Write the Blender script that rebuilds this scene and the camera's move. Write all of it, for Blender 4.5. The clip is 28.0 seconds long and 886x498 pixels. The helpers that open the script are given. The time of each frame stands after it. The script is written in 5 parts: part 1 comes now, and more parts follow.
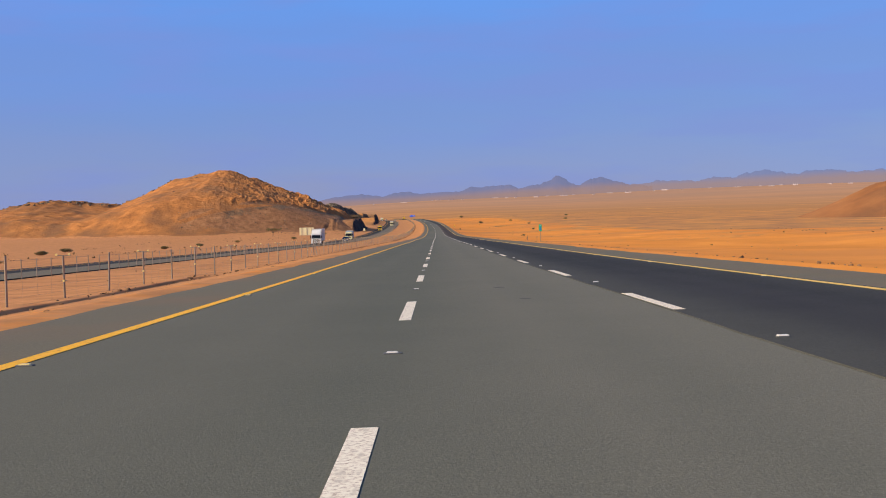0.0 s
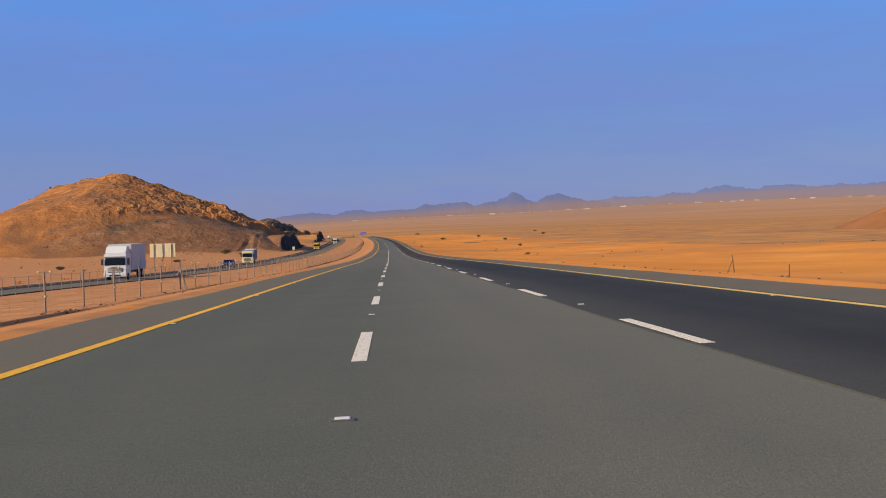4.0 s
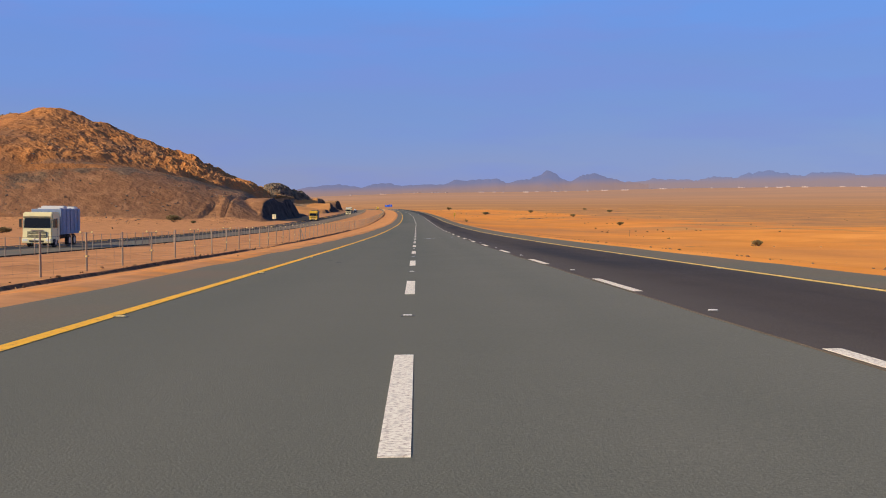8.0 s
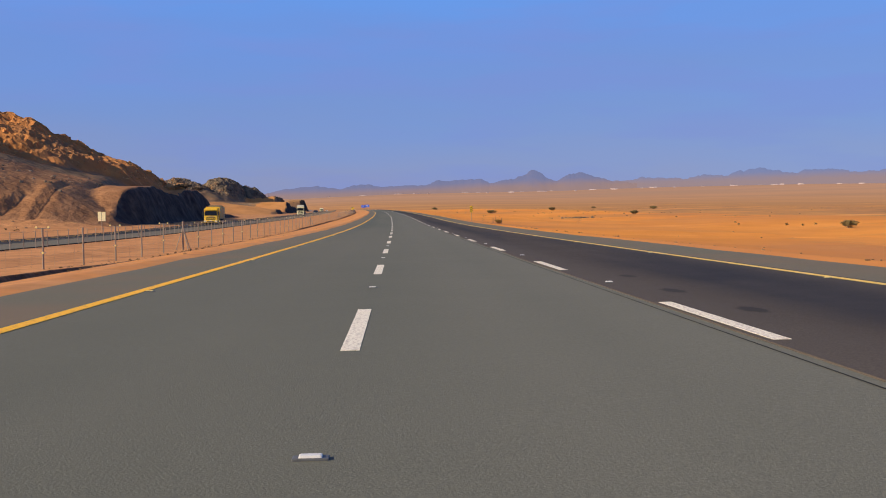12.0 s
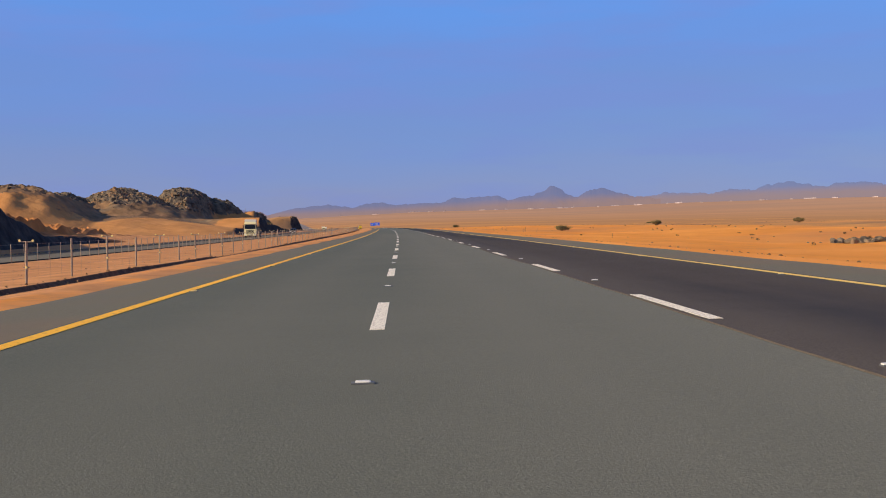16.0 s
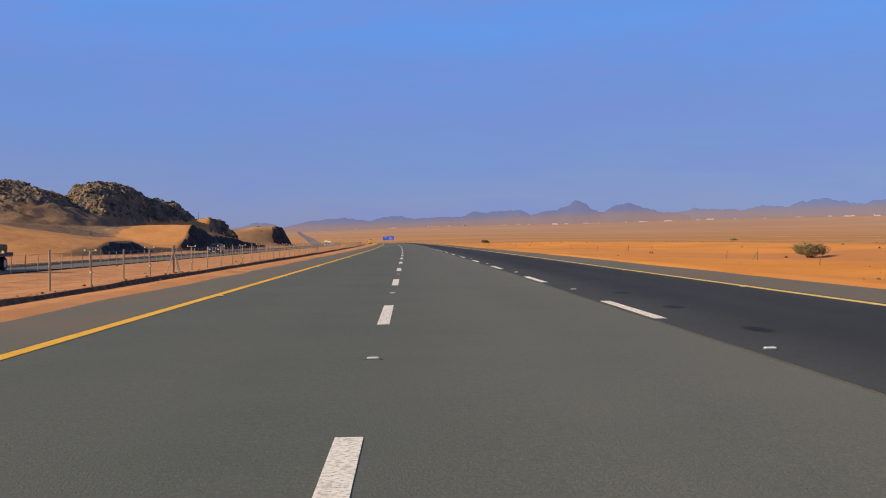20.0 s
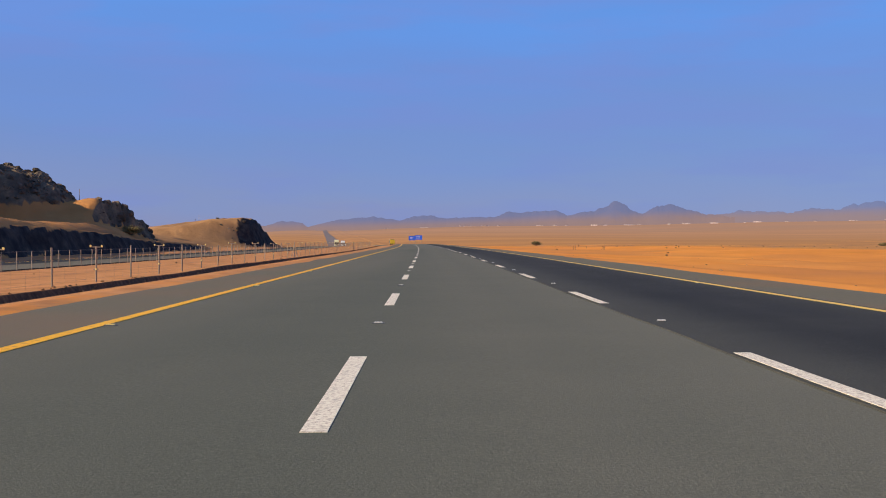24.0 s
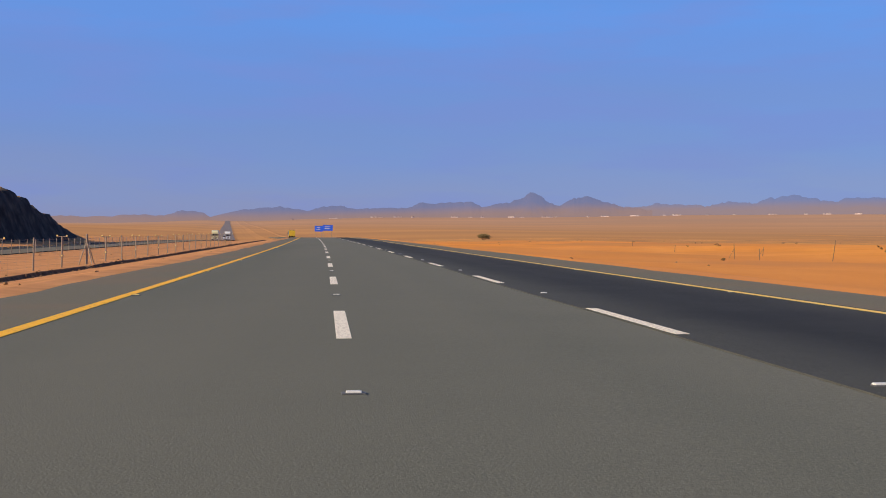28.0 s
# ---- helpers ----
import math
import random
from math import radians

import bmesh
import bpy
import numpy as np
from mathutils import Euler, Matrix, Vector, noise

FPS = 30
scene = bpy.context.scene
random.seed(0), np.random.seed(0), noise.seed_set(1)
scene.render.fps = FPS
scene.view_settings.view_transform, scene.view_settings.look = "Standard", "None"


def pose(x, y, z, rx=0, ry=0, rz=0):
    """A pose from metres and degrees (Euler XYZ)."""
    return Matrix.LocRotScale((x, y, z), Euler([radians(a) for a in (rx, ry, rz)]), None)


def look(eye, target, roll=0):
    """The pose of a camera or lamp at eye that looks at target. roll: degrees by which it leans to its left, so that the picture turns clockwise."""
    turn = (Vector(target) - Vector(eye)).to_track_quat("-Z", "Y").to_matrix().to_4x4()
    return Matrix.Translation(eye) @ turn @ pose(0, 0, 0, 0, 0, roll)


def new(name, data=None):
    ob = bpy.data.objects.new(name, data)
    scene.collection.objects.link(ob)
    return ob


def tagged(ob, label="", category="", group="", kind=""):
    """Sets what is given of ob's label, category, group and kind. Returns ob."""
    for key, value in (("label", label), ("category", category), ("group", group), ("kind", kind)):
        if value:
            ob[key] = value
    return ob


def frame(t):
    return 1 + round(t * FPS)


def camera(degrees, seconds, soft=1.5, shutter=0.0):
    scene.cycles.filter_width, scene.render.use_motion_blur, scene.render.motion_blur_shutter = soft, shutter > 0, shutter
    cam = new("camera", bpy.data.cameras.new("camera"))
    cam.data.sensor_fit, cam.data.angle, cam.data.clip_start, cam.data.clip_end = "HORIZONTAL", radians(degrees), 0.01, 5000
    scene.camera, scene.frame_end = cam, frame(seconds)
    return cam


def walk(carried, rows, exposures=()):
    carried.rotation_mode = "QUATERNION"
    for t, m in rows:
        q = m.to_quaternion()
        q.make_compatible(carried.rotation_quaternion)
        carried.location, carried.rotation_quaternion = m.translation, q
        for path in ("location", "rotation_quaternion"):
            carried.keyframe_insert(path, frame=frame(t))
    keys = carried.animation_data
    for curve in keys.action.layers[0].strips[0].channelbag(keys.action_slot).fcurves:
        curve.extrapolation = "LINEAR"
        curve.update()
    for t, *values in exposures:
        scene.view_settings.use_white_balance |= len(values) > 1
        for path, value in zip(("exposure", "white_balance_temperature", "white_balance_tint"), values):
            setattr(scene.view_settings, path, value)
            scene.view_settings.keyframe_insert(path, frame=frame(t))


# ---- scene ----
cam = camera(44.88, 28.0, soft=1.0)

# seconds, eye in metres, then yaw to the left of +y, pitch up and roll in degrees
PATH = [
    (0, (0.43, 0.12, 1.09), -0.397, -2.165, -1.060),
    (0.5, (0.44, 18.09, 0.61), -0.924, -0.877, -1.218),
    (1, (0.46, 36.13, 0.16), -1.731, 0.181, -1.385),
    (1.5, (0.47, 54.38, -0.27), -2.142, 0.390, -1.603),
    (2, (0.47, 72.74, -0.70), -2.281, 0.231, -1.788),
    (2.5, (0.48, 91.18, -1.12), -2.364, -0.181, -1.862),
    (3, (0.48, 109.71, -1.55), -2.585, -0.502, -1.850),
    (3.5, (0.47, 128.39, -1.99), -2.805, -0.872, -1.706),
    (5.5, (0.47, 203.94, -3.70), -2.324, -1.655, -0.281),
    (6, (0.49, 222.62, -4.12), -1.764, -1.609, -0.007),
    (6.5, (0.52, 241.11, -4.55), -1.460, -1.668, 0.185),
    (7, (0.54, 259.63, -5.00), -1.339, -1.915, 0.344),
    (7.5, (0.53, 278.33, -5.44), -1.386, -2.187, 0.475),
    (8, (0.52, 297.26, -5.84), -1.433, -2.411, 0.560),
    (8.5, (0.53, 316.62, -6.24), -1.615, -2.551, 0.586),
    (9, (0.56, 336.00, -6.62), -1.982, -2.601, 0.545),
    (9.5, (0.62, 354.97, -6.98), -2.277, -2.497, 0.377),
    (10, (0.67, 373.80, -7.32), -2.385, -2.349, 0.232),
    (10.5, (0.69, 392.65, -7.63), -2.358, -2.266, 0.321),
    (11, (0.70, 411.52, -7.91), -2.286, -2.226, 0.402),
    (11.5, (0.76, 430.42, -8.17), -2.332, -2.241, 0.245),
    (12, (0.82, 449.38, -8.39), -2.422, -2.298, 0.020),
    (12.5, (0.86, 468.49, -8.60), -2.379, -2.280, -0.216),
    (14.5, (0.73, 545.71, -9.26), -2.385, -1.844, -1.136),
    (15, (0.62, 564.86, -9.35), -2.249, -1.688, -1.072),
    (15.5, (0.48, 583.88, -9.42), -1.967, -1.474, -0.778),
    (16, (0.32, 602.87, -9.46), -1.640, -1.308, -0.497),
    (16.5, (0.17, 621.89, -9.47), -1.430, -1.117, -0.461),
    (17, (-0.01, 640.89, -9.48), -1.494, -1.062, -0.494),
    (17.5, (-0.24, 659.66, -9.49), -1.538, -1.060, -0.509),
    (18, (-0.49, 678.62, -9.50), -1.397, -0.968, -0.464),
    (18.5, (-0.76, 698.39, -9.52), -1.148, -0.844, -0.225),
    (19, (-1.03, 718.21, -9.54), -0.993, -0.675, 0.018),
    (19.5, (-1.30, 737.34, -9.54), -0.886, -0.593, 0.061),
    (20, (-1.58, 756.27, -9.54), -0.687, -0.511, 0.090),
    (20.5, (-1.91, 775.33, -9.55), -0.417, -0.518, 0.283),
    (21, (-2.25, 794.31, -9.56), -0.147, -0.435, 0.464),
    (21.5, (-2.60, 813.08, -9.56), 0.039, -0.334, 0.471),
    (22, (-2.97, 831.82, -9.57), 0.227, -0.233, 0.442),
    (22.5, (-3.39, 850.74, -9.59), 0.305, -0.206, 0.464),
    (24.5, (-5.62, 927.16, -9.67), 1.434, -0.555, 0.819),
    (25, (-6.33, 946.11, -9.68), 1.916, -0.573, 1.010),
    (25.5, (-7.11, 964.92, -9.69), 2.096, -0.687, 1.323),
    (26, (-7.93, 983.69, -9.70), 1.959, -0.798, 1.525),
    (26.5, (-8.73, 1002.45, -9.72), 1.549, -0.899, 1.287),
    (27, (-9.53, 1021.22, -9.75), 0.734, -0.999, 0.993),
    (27.5, (-10.35, 1040.04, -9.79), -0.923, -0.969, 0.989),
    (28, (-11.19, 1058.88, -9.84), -3.876, -0.846, 1.060),
]


def aimed(eye, yaw, pitch, roll):
    a, b = radians(yaw), radians(pitch)
    way = Vector((-math.sin(a) * math.cos(b), math.cos(a) * math.cos(b), math.sin(b)))
    return look(Vector(eye), Vector(eye) + way, roll)


walk(cam, [(t, aimed(eye, yaw, pitch, roll)) for t, eye, yaw, pitch, roll in PATH],
     exposures=((0, 0.08), (1, -0.08), (3, -0.10), (6, -0.06), (7, 0.0), (9, 0.05), (12, 0.03), (15, 0.0), (22, -0.03), (28, -0.03)))

# ---- light ----
scene.view_settings.exposure = 0.0
SUN_AZ, SUN_EL = radians(-113), radians(25)   # azimuth from +y, clockwise; behind and to the left
sun_way = Vector((math.sin(SUN_AZ) * math.cos(SUN_EL), math.cos(SUN_AZ) * math.cos(SUN_EL), math.sin(SUN_EL)))
sun_data = bpy.data.lights.new("sun", "SUN")
sun_data.energy, sun_data.angle, sun_data.color = 5.6, radians(0.6), (1.0, 0.84, 0.60)
sun = new("sun", sun_data)
sun.rotation_mode = "QUATERNION"
sun.rotation_quaternion = sun_way.to_track_quat("Z", "Y")

world = bpy.data.worlds.new("desert_sky")
scene.world = world
world.use_nodes = True
wt = world.node_tree
wt.nodes.clear()
w_out = wt.nodes.new("ShaderNodeOutputWorld")
w_bg = wt.nodes.new("ShaderNodeBackground")
w_sky = wt.nodes.new("ShaderNodeTexSky")
w_sky.sky_type, w_sky.sun_disc = "NISHITA", False
w_sky.sun_elevation, w_sky.sun_rotation = SUN_EL, SUN_AZ
w_sky.altitude, w_sky.air_density, w_sky.dust_density, w_sky.ozone_density = 900, 1.0, 0.6, 3.0
w_co = wt.nodes.new("ShaderNodeTexCoord")
w_sep = wt.nodes.new("ShaderNodeSeparateXYZ")
w_map = wt.nodes.new("ShaderNodeMapping")
w_map.inputs["Scale"].default_value = (2.2, 2.2, 13.0)
w_noise = wt.nodes.new("ShaderNodeTexNoise")
w_noise.inputs["Scale"].default_value, w_noise.inputs["Detail"].default_value = 1.6, 5
w_wob = wt.nodes.new("ShaderNodeMath")
w_wob.operation = "MULTIPLY_ADD"
w_wob.inputs[1].default_value, w_wob.inputs[2].default_value = 0.11, -0.055
w_add = wt.nodes.new("ShaderNodeMath")
w_ramp = wt.nodes.new("ShaderNodeValToRGB")
w_ramp.color_ramp.elements[0].position, w_ramp.color_ramp.elements[0].color = 0.0, (0.23, 0.258, 0.50, 1)
w_ramp.color_ramp.elements[1].position, w_ramp.color_ramp.elements[1].color = 1.0, (0.06, 0.12, 0.36, 1)
for p, c in ((0.035, (0.198, 0.268, 0.575)), (0.09, (0.163, 0.273, 0.645)), (0.14, (0.149, 0.283, 0.725)), (0.20, (0.125, 0.323, 0.86)), (0.45, (0.10, 0.22, 0.56))):
    w_ramp.color_ramp.elements.new(p).color = (*c, 1)
w_mul = wt.nodes.new("ShaderNodeMixRGB")
w_mul.blend_type = "MULTIPLY"
w_mul.inputs[0].default_value, w_mul.inputs[2].default_value = 1.0, (0.1, 0.1, 0.1, 1)
w_mix = wt.nodes.new("ShaderNodeMixRGB")
w_mix.inputs[0].default_value = 0.85
wl = wt.links
wl.new(w_co.outputs["Generated"], w_sep.inputs[0])
wl.new(w_co.outputs["Generated"], w_map.inputs[0])
wl.new(w_map.outputs[0], w_noise.inputs[0])
wl.new(w_noise.outputs[0], w_wob.inputs[0])
wl.new(w_sep.outputs[2], w_add.inputs[0])
wl.new(w_wob.outputs[0], w_add.inputs[1])
wl.new(w_add.outputs[0], w_ramp.inputs[0])
wl.new(w_sky.outputs[0], w_mul.inputs[1])
wl.new(w_mul.outputs[0], w_mix.inputs[1])
wl.new(w_ramp.outputs[0], w_mix.inputs[2])
w_veil, w_vr, w_vm = wt.nodes.new("ShaderNodeTexNoise"), wt.nodes.new("ShaderNodeMapRange"), wt.nodes.new("ShaderNodeMixRGB")
w_veil.inputs["Scale"].default_value, w_veil.inputs["Detail"].default_value = 2.3, 4      # thin lilac veils in the sky
w_vr.inputs[1].default_value, w_vr.inputs[2].default_value, w_vr.inputs[4].default_value = 0.47, 0.62, 0.36
w_vm.inputs[2].default_value = (0.20, 0.275, 0.66, 1)
wl.new(w_map.outputs[0], w_veil.inputs[0])
wl.new(w_veil.outputs[0], w_vr.inputs[0])
wl.new(w_vr.outputs[0], w_vm.inputs[0])
wl.new(w_mix.outputs[0], w_vm.inputs[1])
wl.new(w_vm.outputs[0], w_bg.inputs[0])
wl.new(w_bg.outputs[0], w_out.inputs[0])
w_bg.inputs[1].default_value = 1.0


# ---- materials ----
def material(name, stops, scale=1.0, rough=0.85, metal=0.0, bump=0.0, bump_scale=20.0, stretch=(1, 1, 1), second=None, island=0.0, spec=0.3, stretch2=None, layers=()):
    """A node material: noise of the given scale (per metre) runs through colour stops; a second, larger noise mixes in another colour.
    layers: further soils (attribute, stops, scale) that show where the mesh's attribute, broken up by noise, is high."""
    m = bpy.data.materials.new(name)
    m.use_nodes = True
    nt = m.node_tree
    nt.nodes.clear()
    out, bsdf = nt.nodes.new("ShaderNodeOutputMaterial"), nt.nodes.new("ShaderNodeBsdfPrincipled")
    nt.links.new(bsdf.outputs[0], out.inputs[0])
    bsdf.inputs["Roughness"].default_value, bsdf.inputs["Metallic"].default_value = rough, metal
    bsdf.inputs["Specular IOR Level"].default_value = spec
    co, mp = nt.nodes.new("ShaderNodeTexCoord"), nt.nodes.new("ShaderNodeMapping")
    mp.inputs["Scale"].default_value = stretch
    nt.links.new(co.outputs["Object"], mp.inputs[0])
    n1 = nt.nodes.new("ShaderNodeTexNoise")
    n1.inputs["Scale"].default_value, n1.inputs["Detail"].default_value, n1.inputs["Roughness"].default_value = scale, 8, 0.62
    nt.links.new(mp.outputs[0], n1.inputs[0])
    ramp = nt.nodes.new("ShaderNodeValToRGB")
    els = ramp.color_ramp.elements
    els[0].position, els[0].color = stops[0][0], (*stops[0][1], 1)
    els[1].position, els[1].color = stops[-1][0], (*stops[-1][1], 1)
    for p, c in stops[1:-1]:
        els.new(p).color = (*c, 1)
    nt.links.new(n1.outputs[0], ramp.inputs[0])
    colour = ramp.outputs[0]
    if second:
        s2, colour2, lo, hi = second
        n2 = nt.nodes.new("ShaderNodeTexNoise")
        n2.inputs["Scale"].default_value, n2.inputs["Detail"].default_value = s2, 5
        mp2 = nt.nodes.new("ShaderNodeMapping")
        mp2.inputs["Scale"].default_value = stretch2 or stretch
        nt.links.new(co.outputs["Object"], mp2.inputs[0])
        nt.links.new(mp2.outputs[0], n2.inputs[0])
        r2 = nt.nodes.new("ShaderNodeMapRange")
        r2.inputs[1].default_value, r2.inputs[2].default_value = lo, hi
        nt.links.new(n2.outputs[0], r2.inputs[0])
        mx = nt.nodes.new("ShaderNodeMixRGB")
        mx.inputs[2].default_value = (*colour2, 1)
        nt.links.new(r2.outputs[0], mx.inputs[0])
        nt.links.new(colour, mx.inputs[1])
        colour = mx.outputs[0]
    for attr, stops_b, scale_b, *more in layers:
        at_n, nb1, nb2, rb, ma, mb, mr3, mx3 = (nt.nodes.new("ShaderNode" + k) for k in ("Attribute", "TexNoise", "TexNoise", "ValToRGB", "Math", "Math", "MapRange", "MixRGB"))
        at_n.attribute_name = attr
        nb1.inputs["Scale"].default_value, nb1.inputs["Detail"].default_value, nb1.inputs["Roughness"].default_value = scale_b, 8, 0.65
        nb2.inputs["Scale"].default_value, nb2.inputs["Detail"].default_value, nb2.inputs["Roughness"].default_value = (more[1] if len(more) > 1 else 0.35), 6, 0.7
        eb = rb.color_ramp.elements
        eb[0].position, eb[0].color = stops_b[0][0], (*stops_b[0][1], 1)
        eb[1].position, eb[1].color = stops_b[-1][0], (*stops_b[-1][1], 1)
        for p, c in stops_b[1:-1]:
            eb.new(p).color = (*c, 1)
        ma.operation, ma.inputs[1].default_value, ma.inputs[2].default_value = "MULTIPLY_ADD", 0.9, -0.45
        mr3.inputs[1].default_value, mr3.inputs[2].default_value = (0.0, 1.0) if more and more[0] else (0.40, 0.60)
        for a, b in ((co.outputs["Object"], nb1.inputs[0]), (co.outputs["Object"], nb2.inputs[0]), (nb1.outputs[0], rb.inputs[0]), (nb2.outputs[0], ma.inputs[0]),
                     (at_n.outputs["Fac"], mb.inputs[0]), (ma.outputs[0], mb.inputs[1]), (mb.outputs[0], mr3.inputs[0]), (mr3.outputs[0], mx3.inputs[0]), (colour, mx3.inputs[1]), (rb.outputs[0], mx3.inputs[2])):
            nt.links.new(a, b)
        colour = mx3.outputs[0]
    if island:
        geo, hsv, mr = nt.nodes.new("ShaderNodeNewGeometry"), nt.nodes.new("ShaderNodeHueSaturation"), nt.nodes.new("ShaderNodeMapRange")
        mr.inputs[3].default_value, mr.inputs[4].default_value = 1 - island, 1 + island
        nt.links.new(geo.outputs["Random Per Island"], mr.inputs[0])
        nt.links.new(mr.outputs[0], hsv.inputs["Value"])
        nt.links.new(colour, hsv.inputs["Color"])
        colour = hsv.outputs[0]
    nt.links.new(colour, bsdf.inputs["Base Color"])
    if bump:
        nb, bp = nt.nodes.new("ShaderNodeTexNoise"), nt.nodes.new("ShaderNodeBump")
        nb.inputs["Scale"].default_value, nb.inputs["Detail"].default_value = bump_scale, 6
        bp.inputs["Strength"].default_value, bp.inputs["Distance"].default_value = 1.0, bump
        nt.links.new(mp.outputs[0], nb.inputs[0])
        nt.links.new(nb.outputs[0], bp.inputs["Height"])
        nt.links.new(bp.outputs[0], bsdf.inputs["Normal"])
    return m


def plain(name, c, rough=0.6, metal=0.0, vary=0.12, scale=3.0, spec=0.4):
    lo, hi = tuple(a * (1 - vary) for a in c), tuple(min(1, a * (1 + vary)) for a in c)
    return material(name, ((0.3, lo), (0.7, hi)), scale, rough, metal, spec=spec)


GRAVEL = ((0.30, (0.21, 0.100, 0.045)), (0.5, (0.325, 0.153, 0.067)), (0.7, (0.46, 0.225, 0.097)))
SCREE = ((0.32, (0.105, 0.070, 0.043)), (0.48, (0.185, 0.117, 0.066)), (0.66, (0.30, 0.180, 0.092)))
# near-black cut faces: dark rock, with their deep shade put into the colour too
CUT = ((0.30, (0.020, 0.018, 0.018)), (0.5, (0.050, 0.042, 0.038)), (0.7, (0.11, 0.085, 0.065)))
BROWN = ((0.30, (0.15, 0.092, 0.050)), (0.5, (0.25, 0.145, 0.075)), (0.7, (0.37, 0.205, 0.100)))
ROCKY = ((0.30, (0.064, 0.053, 0.040)), (0.5, (0.155, 0.116, 0.078)), (0.7, (0.35, 0.225, 0.125)))
MEDIAN = ((0.30, (0.42, 0.188, 0.072)), (0.5, (0.56, 0.254, 0.097)), (0.72, (0.70, 0.330, 0.128)))
TAN = ((0.30, (0.48, 0.21, 0.066)), (0.5, (0.58, 0.26, 0.085)), (0.72, (0.66, 0.315, 0.108)))
BANK_DARK = ((0.30, (0.075, 0.045, 0.028)), (0.5, (0.14, 0.080, 0.045)), (0.7, (0.26, 0.140, 0.070)))
PLAIN = ((0.32, (0.31, 0.155, 0.072)), (0.44, (0.47, 0.222, 0.084)), (0.56, (0.60, 0.272, 0.080)), (0.70, (0.76, 0.350, 0.098)))
SAND = material("sand", ((0.30, (0.68, 0.245, 0.042)), (0.5, (0.80, 0.300, 0.052)), (0.72, (0.90, 0.37, 0.075))), 0.06, 0.95, bump=0.05, bump_scale=1.2,
                second=(0.016, (0.60, 0.235, 0.07), 0.47, 0.66), spec=0.05, layers=(("plain", PLAIN, 0.045), ("median", MEDIAN, 0.5), ("clods", BANK_DARK, 2.5)))
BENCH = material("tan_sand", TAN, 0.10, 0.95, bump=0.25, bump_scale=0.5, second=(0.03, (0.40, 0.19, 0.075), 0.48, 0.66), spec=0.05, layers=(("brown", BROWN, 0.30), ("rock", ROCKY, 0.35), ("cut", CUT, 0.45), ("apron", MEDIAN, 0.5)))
MOUND_SOIL = material("mound_soil", ((0.30, (0.36, 0.185, 0.076)), (0.5, (0.46, 0.238, 0.098)), (0.72, (0.55, 0.295, 0.125))), 0.15, 0.95, bump=0.25, bump_scale=0.6,
                      second=(0.05, (0.30, 0.165, 0.08), 0.48, 0.66), spec=0.05, layers=(("brown", BROWN, 0.30), ("cut", CUT, 0.45)))
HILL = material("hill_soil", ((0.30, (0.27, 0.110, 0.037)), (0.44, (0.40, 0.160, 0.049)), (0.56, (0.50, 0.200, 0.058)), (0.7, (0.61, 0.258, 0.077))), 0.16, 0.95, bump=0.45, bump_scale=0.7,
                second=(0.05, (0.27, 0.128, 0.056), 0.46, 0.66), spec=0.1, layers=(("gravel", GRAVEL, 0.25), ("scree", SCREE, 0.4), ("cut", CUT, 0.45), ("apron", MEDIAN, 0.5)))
ROCK = material("dark_rock", ((0.3, (0.060, 0.050, 0.040)), (0.5, (0.14, 0.106, 0.072)), (0.7, (0.31, 0.205, 0.118))), 0.35, 0.9, bump=0.4, bump_scale=1.1, spec=0.15, island=0.35)
SIDE_SOIL = material("side_hill_soil", ((0.32, (0.24, 0.098, 0.038)), (0.5, (0.33, 0.136, 0.050)), (0.7, (0.43, 0.182, 0.066))), 0.03, 0.95, bump=0.3, bump_scale=0.3, second=(0.012, (0.20, 0.095, 0.046), 0.48, 0.62), spec=0.05)
BROWN_ROCK = material("brown_rock", ((0.3, (0.10, 0.062, 0.036)), (0.5, (0.24, 0.136, 0.068)), (0.7, (0.44, 0.245, 0.115))), 0.35, 0.9, bump=0.4, bump_scale=1.1, spec=0.15, island=0.3)
ORANGE_ROCK = material("orange_rock", ((0.3, (0.20, 0.100, 0.042)), (0.5, (0.42, 0.205, 0.074)), (0.7, (0.66, 0.34, 0.12))), 0.35, 0.9, bump=0.4, bump_scale=1.1, spec=0.15, island=0.3)
LANE_PALE = ((0.30, (0.133, 0.127, 0.094)), (0.46, (0.160, 0.153, 0.112)), (0.58, (0.178, 0.169, 0.124)), (0.74, (0.222, 0.211, 0.159)))
ASPHALT = material("worn_asphalt", ((0.30, (0.087, 0.091, 0.066)), (0.46, (0.110, 0.113, 0.083)), (0.58, (0.123, 0.126, 0.093)), (0.74, (0.163, 0.163, 0.123))), 42.0, 0.9, bump=0.004, bump_scale=70,
                   second=(0.10, (0.170, 0.158, 0.114), 0.44, 0.72), spec=0.12, stretch2=(1, 0.07, 1), layers=(("wear", LANE_PALE, 42.0, 1),))
DARK_ASPHALT = material("new_asphalt", ((0.30, (0.020, 0.020, 0.018)), (0.55, (0.034, 0.033, 0.028)), (0.75, (0.060, 0.057, 0.050))), 45.0, 0.85, bump=0.003, bump_scale=90,
                        second=(0.3, (0.044, 0.041, 0.037), 0.44, 0.66), spec=0.12, stretch2=(1, 0.05, 1),
                        layers=(("wear", ((0.30, (0.052, 0.051, 0.041)), (0.55, (0.080, 0.078, 0.062)), (0.75, (0.110, 0.105, 0.085))), 45.0, 1),))
